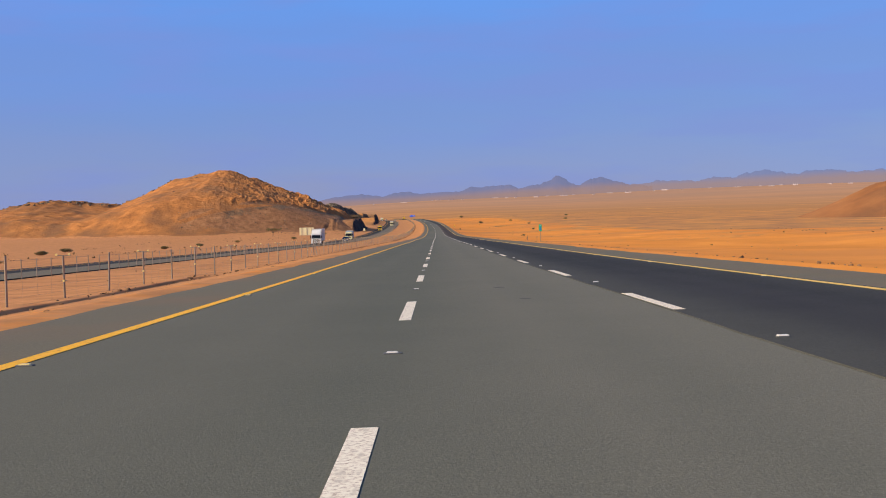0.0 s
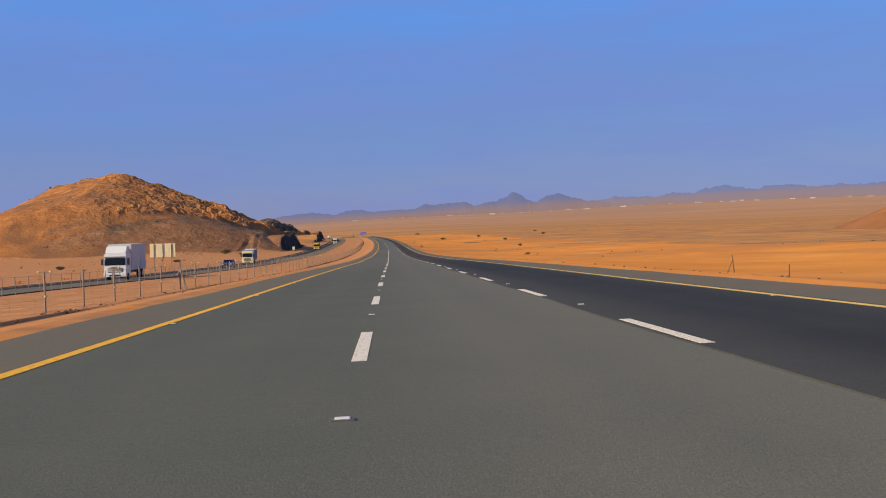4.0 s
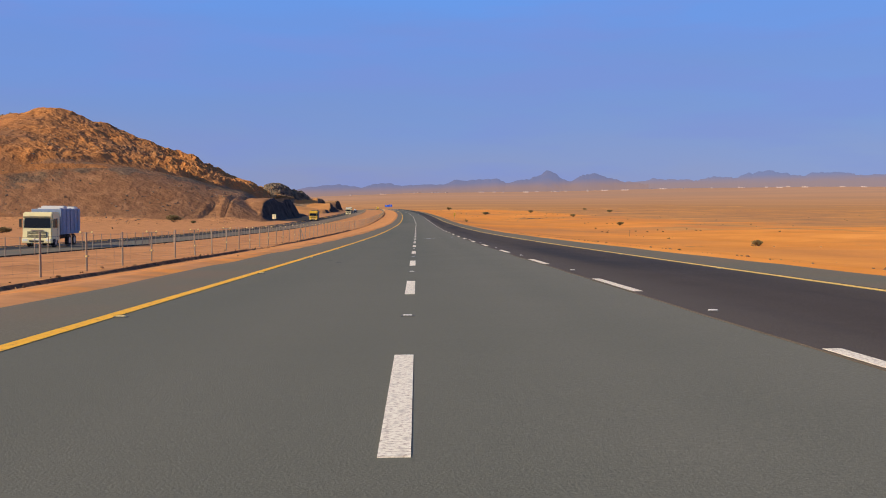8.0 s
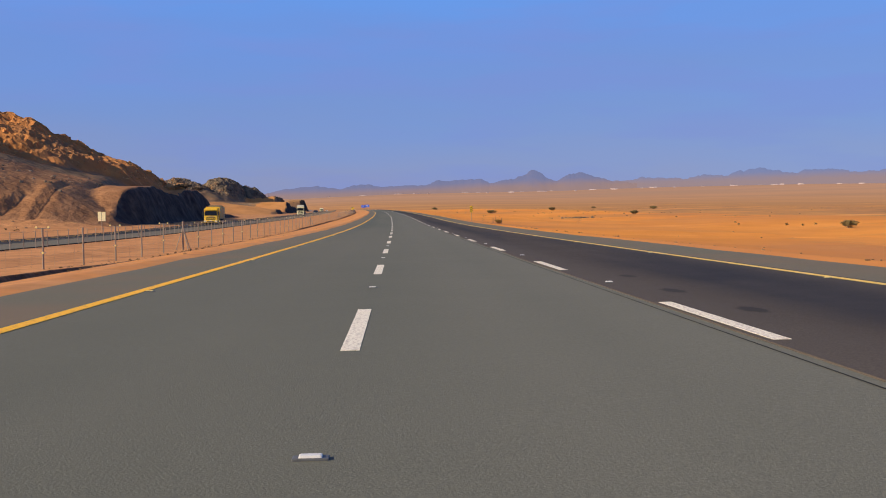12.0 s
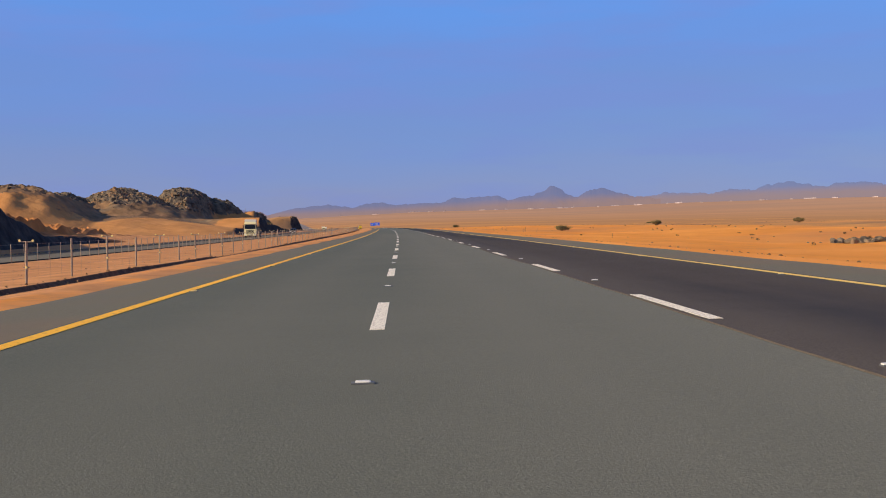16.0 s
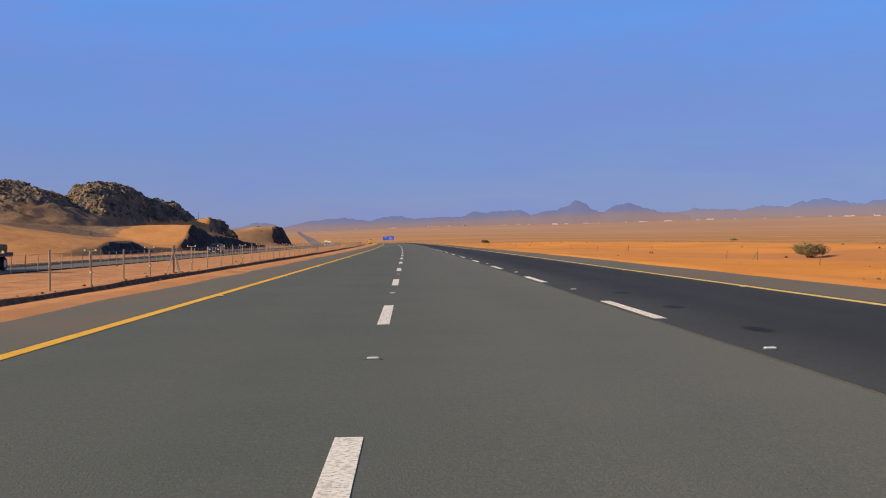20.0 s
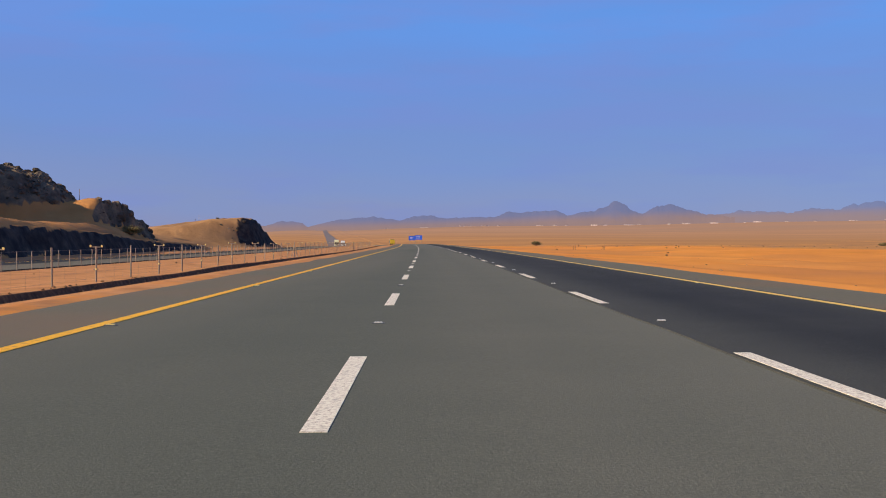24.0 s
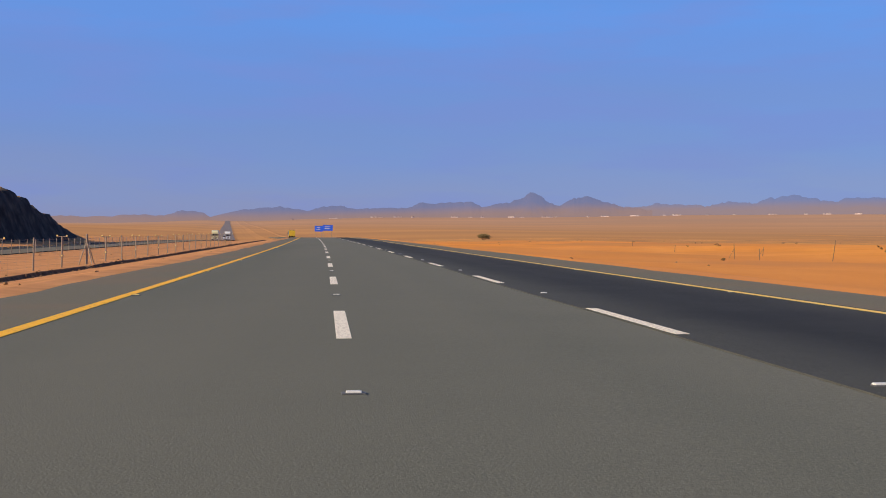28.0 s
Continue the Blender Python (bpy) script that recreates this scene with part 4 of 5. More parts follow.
# ---- far mountains: a ridge as bearings (degrees to the right of the road's first heading) and heights over the plain ----
def mountain(name, rows, dist, depth, base, mat, label, seed):
    b = np.radians([r[0] for r in rows])
    top = np.array([r[1] for r in rows])
    bb = np.linspace(b[0], b[-1], 1700)
    dd = np.linspace(-1, 1, 15)
    B, D = np.meshgrid(bb, dd, indexing="ij")
    eye = np.array([0.6, 565.0, -9.4])
    r = dist + D * depth
    x, y = eye[0] + r * np.sin(B), eye[1] + r * np.cos(B)
    h = base + 0.97 * (np.interp(B, b, top) - base)
    rough = (h - base) * 0.085 * fbm(B * 130, D * 0, seed, 6) * smooth(0.55, 1.0, 1 - np.abs(D))
    shape = np.maximum(1 - np.abs(D), 0) ** 0.8 * (1 + 0.35 * fbm(x / 120, y / 120, seed + 1, 5, True) * np.abs(D))
    z = eye[2] + base + (h - base) * shape + rough - 8 * (np.abs(D) > 0.95)
    me = grid_mesh(name, x, y, z, mat)
    # haze colour by elevation above the plain: pale foot, bluer crest
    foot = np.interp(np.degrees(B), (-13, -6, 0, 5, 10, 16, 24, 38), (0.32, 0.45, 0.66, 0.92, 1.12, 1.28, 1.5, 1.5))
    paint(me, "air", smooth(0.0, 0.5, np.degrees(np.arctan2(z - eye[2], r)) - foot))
    return tagged(new(name, me), label, "mountain", kind="structure")


def ridge_rows(pairs, dist):
    """Bearings and elevations in degrees, to bearings and heights."""
    return [(b, dist * math.tan(radians(e))) for b, e in pairs]


NEAR_RIDGE = ((-22, 0.45), (-17, 0.5), (-13, 0.45), (-11.37, 0.56), (-10.51, 0.63), (-9.64, 0.56), (-9.06, 0.8), (-8.48, 0.82), (-7.9, 0.77), (-7.6, 0.57), (-7.17, 0.69), (-6.44, 0.91), (-5.56, 1.05), (-4.38, 1.1),
              (-3.2, 0.97), (-2.76, 1.07), (-2.02, 1.23), (-1.43, 1.24), (-0.84, 1.04), (0.04, 1.17), (0.34, 1.24), (1.37, 1.17), (1.66, 1.23), (2.25, 1.44), (2.83, 1.37), (4.0, 1.56), (4.58, 1.54), (5.02, 1.34), (5.89, 1.47), (6.61, 1.57),
              (6.98, 1.77), (7.18, 1.95), (7.35, 2.04), (7.61, 1.98), (7.9, 1.78), (8.19, 1.56), (8.48, 1.42), (8.77, 1.45), (8.99, 1.62), (9.19, 1.77), (9.61, 1.89), (9.89, 1.92), (10.6, 1.76), (11.16, 1.51), (11.7, 1.36), (13.0, 1.3))
FAR_RIDGE = ((10.5, 1.25), (12.97, 1.53), (13.24, 1.62), (14.06, 1.57), (14.87, 1.52), (15.68, 1.58), (16.74, 1.76), (17.78, 1.77), (18.3, 2.02), (18.69, 1.96), (19.07, 1.99), (19.32, 2.1), (19.83, 2.05), (20.84, 1.89), (22.32, 2.0), (23.76, 1.85),
             (25.63, 1.91), (28, 1.95), (33, 1.9), (38, 1.8))
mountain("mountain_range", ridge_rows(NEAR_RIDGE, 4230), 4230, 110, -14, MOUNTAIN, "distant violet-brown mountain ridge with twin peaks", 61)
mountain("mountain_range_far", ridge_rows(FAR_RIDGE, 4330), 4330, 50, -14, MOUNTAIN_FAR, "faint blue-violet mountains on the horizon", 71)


# ---- fences ----
def post_mesh(h, r):
    bm = bmesh.new()
    rod(bm, (0, 0, -0.3), (0, 0, h), r, n=8)
    return mesh_of(bm, "post", STEEL)


def reflector_bar():
    bm = bmesh.new()
    box(bm, -0.26, 0.26, -0.015, 0.015, -0.018, 0.018)
    return mesh_of(bm, "crossbar", STEEL)


def reflector_mesh():
    bm = bmesh.new()
    rod(bm, (0, -0.04, 0), (0, -0.015, 0), 0.04, n=14)
    return mesh_of(bm, "reflector", REFLECT)


POST_H = 1.62
post_me, low_post_me, bar_me, reflector_me = post_mesh(POST_H, 0.038), post_mesh(1.25, 0.03), reflector_bar(), reflector_mesh()
FENCE_LAT, FENCE_DZ = -12.45, -0.92


def wires(s0, s1, lat, dz, heights, step, verts=0.0, top=1.2):
    """Strands of thin wire, and thin upright wires between them."""
    bm = bmesh.new()
    base = spot(s0, lat, dz)
    n = max(1, int(round((s1 - s0) / step)))
    for h in heights:
        for i in range(n):
            a, b = s0 + (s1 - s0) * i / n, s0 + (s1 - s0) * (i + 1) / n
            rod(bm, spot(a, lat, dz + h) - base, spot(b, lat, dz + h) - base, 0.004, n=3)
    if verts:
        for i in range(int((s1 - s0) / verts)):
            a = s0 + i * verts
            rod(bm, spot(a, lat, dz) - base, spot(a, lat, dz + top) - base, 0.003, n=3)
    return bm


def fence_section(s0, count, first_brace):
    base = spot(s0, FENCE_LAT, FENCE_DZ)
    f = thing("fence", Matrix.Translation(base), "wire fence on thin steel posts along the sandy median", "fence", "median fence sections")
    for i in range(count):
        s = s0 + 5.0 * i
        p = part("post", post_me, None, f)
        p.matrix_local = Matrix.Translation(spot(s, FENCE_LAT, FENCE_DZ) - base) @ Euler((random.gauss(0, 0.012), random.gauss(0, 0.014), heading(s))).to_matrix().to_4x4() @ Matrix.Diagonal((1, 1, random.uniform(0.97, 1.03), 1))
        if i % 2 == 1:
            for h, wide in ((POST_H - 0.02, 1.0), (0.72, 0.42)):
                c = part("crossbar", bar_me, None, p)
                c.matrix_local = Matrix.Translation((0, 0, h)) @ Matrix.Diagonal((wide, 1, 1, 1))
            for x in (-0.22, 0.22):
                c = part("reflector", reflector_me, None, p, "yellow reflector")
                c.matrix_local = Matrix.Translation((x, 0, POST_H + 0.02))
            c = part("reflector", reflector_me, None, p, "yellow reflector")
            c.matrix_local = Matrix.Translation((0.0, 0, 0.72))
    if first_brace:
        for dx, dy in ((-0.55, -0.3), (0.5, 0.6), (0.55, -0.45)):
            bm = bmesh.new()
            rod(bm, (dx * 0.75, dy * 0.9, -0.1), (0, 0, POST_H * 0.86), 0.026, n=8)
            part("brace", bm, STEEL, f).matrix_local = Euler((0, 0, heading(s0))).to_matrix().to_4x4()
        part("strainer_post", post_mesh(POST_H + 0.12, 0.055), None, f)
    part("wire_mesh", wires(s0, s0 + 5.0 * count, FENCE_LAT, FENCE_DZ, (0.12, 0.36, 0.62, 0.9, 1.2, 1.5), 5.0, 1.25, 0.95), WIRE, f, "thin rusted wires")


for k in range(-1, 12):
    fence_section(313.4 + 100.4 * (k - 3) + (0 if k != -1 else 0), 20, True)


def guard_section(s0, count, gap):
    base = spot(s0, OPP1 + 0.7, -1.15)
    f = thing("guard_fence", Matrix.Translation(base), "row of short pale posts beside the far carriageway", "fence", "carriageway fence sections")
    for i in range(count):
        s = s0 + gap * i
        p = part("post", low_post_me, None, f)
        p.matrix_local = Matrix.Translation(spot(s, OPP1 + 0.7, -1.15) - base) @ Euler((0, random.gauss(0, 0.02), heading(s))).to_matrix().to_4x4()
    part("wire_mesh", wires(s0, s0 + gap * count, OPP1 + 0.7, -1.15, (0.4, 0.8, 1.2), gap * 4), WIRE, f, "thin rusted wires")


for k in range(13):
    guard_section(60 + 100.0 * k, 40, 2.5)


# ---- signs ----
GREEN = plain("green_sign_face", (0.02, 0.42, 0.22), 0.4)
BLUE = plain("blue_sign_face", (0.03, 0.12, 0.72), 0.4)
SIGN_YELLOW = plain("yellow_sign_face", (0.85, 0.55, 0.03), 0.4)
CREAM = plain("bare_sign_metal", (0.90, 0.78, 0.44), 0.5, vary=0.05)


def facing(s, lat, dz, turn=0.0):
    return Matrix.Translation(spot(s, lat, dz)) @ Euler((0, 0, heading(s) + radians(turn))).to_matrix().to_4x4()


def marker_sign():
    t = thing("distance_marker", facing(111.7, 11.25, 0.12), "narrow green distance marker on a thin post", "sign")
    part("post", rod(bmesh.new(), (0.02, 0, -0.45), (0, 0, 1.75), 0.025), STEEL, t)
    panel = part("panel", boxed(-0.14, 0.14, -0.035, -0.02, 1.12, 1.80, 0.004), GREEN, t, "green reflective panel")
    for z, w in ((1.68, 0.10), (1.52, 0.14), (1.40, 0.12), (1.27, 0.13)):
        part("lettering_bar", boxed(-w / 2, w / 2, -0.042, -0.036, z - 0.035, z + 0.035), BLUE if z != 1.68 else WHITE, panel)
    return t


def chevron_sign():
    t = thing("hazard_marker", facing(602.2, 11.3, 0.0), "yellow hazard marker with black diagonal stripes", "sign")
    part("post", rod(bmesh.new(), (0.03, 0, -0.3), (0, 0, 1.95), 0.03), STEEL, t)
    panel = part("panel", boxed(-0.2, 0.2, -0.045, -0.03, 1.25, 2.18, 0.004), SIGN_YELLOW, t, "yellow reflective panel")
    for k in range(4):
        z = 1.22 + 0.27 * k
        bm = bmesh.new()
        pts = [(-0.2, z), (-0.2, z + 0.13), (0.2, z + 0.38), (0.2, z + 0.25)]
        pts = [(x, min(max(zz, 1.25), 2.18)) for x, zz in pts]
        a = [bm.verts.new((x, -0.049, zz)) for x, zz in pts]
        b = [bm.verts.new((x, -0.0455, zz)) for x, zz in pts]
        if len({p for p in pts}) < 4:
            bm.free()
            continue
        bm.faces.new(a)
        for i in range(4):
            bm.faces.new((a[i], b[i], b[(i + 1) % 4], a[(i + 1) % 4]))
        part("stripe", bm, BLACK, panel)


def road_board():
    t = thing("road_sign_board", facing(347.5, -41.6, -1.2, 4), "large blank cream back of a road sign on posts", "sign")
    part("panel", boxed(-2.3, 2.3, 0.08, 0.14, 2.35, 4.85, 0.01), CREAM, t, "blank cream sheet metal")
    for x in (-1.55, 0.05, 1.6):
        part("post", boxed(x - 0.05, x + 0.05, -0.03, 0.07, -0.4, 4.8, 0.01), STEEL, t)
    for z in (2.7, 3.6, 4.5):
        part("rail", boxed(-2.25, 2.25, 0.145, 0.19, z - 0.04, z + 0.04), STEEL, t)


def small_sign():
    t = thing("roadside_sign", facing(595.4, -38.9, -1.25, 0), "small cream sign of two panels on a post", "sign")
    part("post", rod(bmesh.new(), (0, 0, -0.3), (0, 0, 2.5), 0.045), STEEL, t)
    for x0, x1 in ((-0.5, -0.03), (0.03, 0.5)):
        part("panel", boxed(x0, x1, -0.08, -0.05, 1.35, 2.6, 0.01), CREAM, t, "cream panel")
    for z in (1.6, 2.3):
        part("rail", boxed(-0.46, 0.46, -0.05, -0.03, z - 0.03, z + 0.03), STEEL, t)


def gantry():
    t = thing("direction_sign", Matrix.Translation((-31.0, 1521.0, float(at(1522, 10)[2]) + 0.1)), "pair of large blue direction signs on steel posts", "sign")
    for x0, x1, y, h in ((-4.4, -0.9, 6.0, 3.6), (-0.7, 3.6, 0.0, 4.0)):
        panel = part("panel", boxed(x0, x1, y - 0.1, y, h - 0.6, h + 1.9, 0.02), BLUE, t, "blue panel")
        for z in (0.4, 1.2):
            part("lettering_bar", boxed(x0 + 0.8, x1 - 1.1, y - 0.12, y - 0.105, h + z - 0.2, h + z), WHITE, panel)
        for x in (x0 + 0.5, x1 - 0.5):
            part("post", rod(bmesh.new(), (x, y + 0.1, -1.5), (x, y + 0.1, h + 1.8), 0.09), STEEL, t)


marker_sign(), chevron_sign(), road_board(), small_sign(), gantry()


# ---- the far settlement ----
HOUSE_WALL = plain("whitewashed_wall", (0.56, 0.44, 0.42), 0.8, vary=0.08)
HOUSE_ROOF = plain("pale_roof", (0.62, 0.55, 0.50), 0.8)
ground_z = height_sampler(ground.data)


def house(bearing, dist, w, d, h, seed):
    b = radians(bearing)
    x, y = 0.6 + dist * math.sin(b), 565.0 + dist * math.cos(b)
    z = ground_z(x, y)
    t = thing("farm_building", Matrix.Translation((x, y, z if z is not None else 40.0)) @ Euler((0, 0, -b + 0.2 * math.sin(seed))).to_matrix().to_4x4(), "low white farm building on the distant plain", "building", "distant settlement")
    part("wall", boxed(-w / 2, w / 2, -d / 2, d / 2, -1.5, h), HOUSE_WALL, t)
    part("roof", boxed(-w / 2 - 0.2, w / 2 + 0.2, -d / 2 - 0.2, d / 2 + 0.2, h, h + 0.25, 0.05), HOUSE_ROOF, t)
    for k in range(max(2, int(w / 8))):
        x0 = -w / 2 + (k + 0.5) * w / max(2, int(w / 8))
        part("window", boxed(x0 - 0.7, x0 + 0.7, -d / 2 - 0.08, -d / 2 - 0.02, 1.2, 2.6), BLACK, t)


for k in range(30):
    px = (680, 692, 742, 808, 832, 893, 912, 944, 952, 966, 1080, 1130, 1150, 1190, 1297, 1345, 1372, 1384, 1490, 1530, 1600, 1650, 560, 622, 1010, 1040, 850, 720, 1240, 1420)[k]
    house(3.876 + math.degrees(math.atan((px - 784) / 1898.0)) - 0.9, 3700 + 180 * math.sin(k * 2.3), 6 + 18 * abs(math.sin(k * 1.7)) ** 2, 8, 1.9 + 1.3 * abs(math.cos(k * 1.3)), k)


# ---- vehicles, standing where they are met ----
GLASS = plain("dark_window_glass", (0.012, 0.014, 0.016), 0.22, vary=0.05, spec=0.25)
TYRE = plain("tyre_rubber", (0.02, 0.019, 0.018), 0.85)
RIM = plain("wheel_rim", (0.45, 0.44, 0.42), 0.4, 0.6)
CAB_CREAM = plain("cream_truck_paint", (0.82, 0.73, 0.40), 0.35, vary=0.05)
CAB_WHITE = plain("white_truck_paint", (0.76, 0.75, 0.70), 0.35, vary=0.05)
CAB_YELLOW = plain("yellow_truck_paint", (0.80, 0.50, 0.04), 0.4, vary=0.06)
BOX_PALE = plain("cargo_box_panels", (0.60, 0.58, 0.52), 0.5, vary=0.06)
TIPPER = plain("tipper_steel", (0.24, 0.30, 0.40), 0.55, 0.1)
OLIVE = plain("load_canvas", (0.16, 0.13, 0.07), 0.9)
SUV_PAINT = plain("dark_car_paint", (0.040, 0.046, 0.058), 0.25, vary=0.05, spec=0.5)
CAR_BLUE = plain("blue_car_paint", (0.045, 0.075, 0.14), 0.25, vary=0.05, spec=0.6)
CAR_WHITE = plain("white_car_paint", (0.78, 0.78, 0.76), 0.3, vary=0.04)
LAMP = plain("headlamp_glass", (0.75, 0.75, 0.70), 0.15)


def wheel(parent, x, y, r, w=0.3):
    bm = rod(bmesh.new(), (x - w / 2, y, r), (x + w / 2, y, r), r, n=20)
    bmesh.ops.bevel(bm, geom=[e for e in bm.edges if len(e.link_faces) == 2 and e.calc_face_angle(0) > 1.0], offset=0.05, segments=2, affect="EDGES")
    t = part("wheel", bm, TYRE, parent, "black tyre")
    part("rim", rod(bmesh.new(), (x - w / 2 - 0.01, y, r), (x + w / 2 + 0.01, y, r), r * 0.55, n=14), RIM, t)


def sheet(pts, thick, mat, name, parent, label=""):
    """A flat panel through four corners, given some thickness along its normal."""
    bm = bmesh.new()
    p = [Vector(q) for q in pts]
    n = (p[1] - p[0]).cross(p[2] - p[0]).normalized() * thick
    a, b = [bm.verts.new(q) for q in p], [bm.verts.new(q + n) for q in p]
    bm.faces.new(a[::-1])
    bm.faces.new(b)
    for i in range(len(p)):
        bm.faces.new((a[i], a[(i + 1) % len(p)], b[(i + 1) % len(p)], b[i]))
    bmesh.ops.recalc_face_normals(bm, faces=bm.faces)
    return part(name, bm, mat, parent, label)


def truck(m, paint, load, length, label, tall=3.0, deflector=True, box_paint=None, visor=None):
    """A truck whose front looks along its own -y."""
    t = thing("truck", m, label, "truck", "vehicles on the road")
    part("chassis", boxed(-0.45, 0.45, 0.6, length - 0.2, 0.62, 0.95), BLACK, t)
    bm = bmesh.new()
    box(bm, -1.22, 1.22, 0.0, 2.05, 0.55, tall)
    for v in bm.verts:
        if v.co.z > 2 and v.co.y < 0.5:
            v.co.y += 0.22
    bmesh.ops.bevel(bm, geom=bm.edges[:], offset=0.09, segments=2, affect="EDGES")
    cab = part("cab", bm, paint, t, "painted steel cab")
    lean = 0.22 / (tall - 0.55)
    front = lambda z: lean * (z - 0.55) - 0.012
    w0, w1 = tall * 0.56, tall * 0.835
    sheet([(-1.1, front(w0), w0), (1.1, front(w0), w0), (1.04, front(w1), w1), (-1.04, front(w1), w1)], 0.02, GLASS, "windscreen", cab, "dark windscreen")
    sheet([(-1.14, front(w1) - 0.03, w1), (1.14, front(w1) - 0.03, w1), (1.12, front(w1) - 0.16, w1 + 0.16), (-1.12, front(w1) - 0.16, w1 + 0.16)], 0.02, visor or paint, "sun_visor", cab, "sun visor over the windscreen")
    for x in (-0.5, 0.35):
        part("wiper", rod(bmesh.new(), (x, front(w0) - 0.04, w0 + 0.03), (x + 0.5, front(w0 + 0.3) - 0.04, w0 + 0.3), 0.012, n=5), BLACK, cab)
    g0, g1 = 0.86, w0 - 0.30
    part("grille", boxed(-0.78, 0.78, front(g0) - 0.03, front(g0) + 0.09, g0, g1, 0.02), BLACK, cab, "black front grille")
    for k in range(3):
        z = g0 + (g1 - g0) * (0.25 + 0.25 * k)
        part("grille_bar", boxed(-0.74, 0.74, front(g0) - 0.05, front(g0), z - 0.025, z + 0.025, 0.008), paint, cab)
    part("badge_panel", boxed(-0.5, 0.5, front(g1) - 0.03, front(g1) + 0.03, g1 + 0.05, g1 + 0.15, 0.008), STEEL, cab, "plain bright strip")
    part("bumper", boxed(-1.22, 1.22, -0.1, 0.3, 0.40, 0.80, 0.05), paint, cab)
    part("bumper_intake", boxed(-0.6, 0.6, -0.115, -0.095, 0.46, 0.62, 0.006), BLACK, cab)
    part("number_plate", boxed(-0.26, 0.26, -0.125, -0.112, 0.64, 0.75), WHITE, cab, "blank white plate")
    part("step_panel", boxed(-1.24, 1.24, 0.35, 0.9, 0.45, 0.75, 0.02), BLACK, cab)
    for x in (-0.95, 0.95):
        part("headlight", boxed(x - 0.2, x + 0.2, -0.12, -0.06, 0.56, 0.74, 0.02), LAMP, cab)
        side = 1 if x > 0 else -1
        mirror = part("mirror", boxed(side * 1.38 - 0.1, side * 1.38 + 0.1, 0.05, 0.16, w0 + 0.05, w1 - 0.1, 0.03), BLACK, cab)
        part("mirror_arm", rod(bmesh.new(), (side * 1.2, 0.2, w1 - 0.15), (side * 1.38, 0.12, w1 - 0.2), 0.025, n=6), BLACK, mirror)
        part("side_window", boxed(side * 1.225 - 0.01, side * 1.225 + 0.01, 0.45, 1.35, w0, w1 - 0.05, 0.008), GLASS, cab)
        part("door_line", boxed(side * 1.226 - 0.006, side * 1.226 + 0.006, 1.42, 1.44, 0.75, w1, 0.002), BLACK, cab)
    if load == "box":
        if deflector:
            bm = bmesh.new()
            box(bm, -1.1, 1.1, 0.3, 2.0, tall, tall + 0.75)
            for v in bm.verts:
                if v.co.z > tall + 0.3 and v.co.y < 1:
                    v.co.y += 0.8
            bmesh.ops.bevel(bm, geom=bm.edges[:], offset=0.05, segments=2, affect="EDGES")
            part("roof_deflector", bm, paint, cab)
        b = part("cargo_box", boxed(-1.27, 1.27, 2.25, length, 1.0, 3.85, 0.03), box_paint or BOX_PALE, t, "tall pale cargo box")
        for y in np.arange(2.9, length - 0.3, 0.85):
            part("rib", boxed(-1.29, 1.29, y - 0.03, y + 0.03, 1.05, 3.8), box_paint or BOX_PALE, b)
    elif load == "tipper":
        bm = boxed(-1.25, 1.25, 2.3, length, 1.05, 3.2, 0.03)
        b = part("tipper_body", bm, paint if paint is CAB_YELLOW else TIPPER, t, "steel tipper body")
        for y in np.arange(2.7, length - 0.2, 1.0):
            part("rib", boxed(-1.31, 1.31, y - 0.06, y + 0.06, 1.05, 3.15), TIPPER, b)
        for y in np.arange(2.7, length - 0.9, 0.9):
            part("load", boxed(-0.95 + 0.2 * math.sin(y * 7), 0.95 + 0.2 * math.cos(y * 5), y, y + 0.85, 3.05, 3.38 + 0.1 * math.sin(y * 9), 0.16), BOX_PALE if paint is CAB_CREAM else OLIVE, t, "lumpy covered load")
    else:
        bm = boxed(-1.15, 1.15, 0.55, 2.0, tall - 0.02, tall + 0.55, 0.06)
        part("roof_deflector", bm, BOX_PALE, cab, "dusty tan roof deflector")
        b = part("flatbed", boxed(-1.25, 1.25, 2.6, length, 1.0, 1.3, 0.02), BLACK, t, "low dark trailer bed")
        part("load", boxed(-1.1, 1.1, 3.4, length - 0.6, 1.3, 1.9, 0.15), OLIVE, t, "low dark load")
    for y in (1.25, length - 2.6, length - 1.3):
        for x in (-1.0, 1.0):
            wheel(t, x, y, 0.5)
    return t


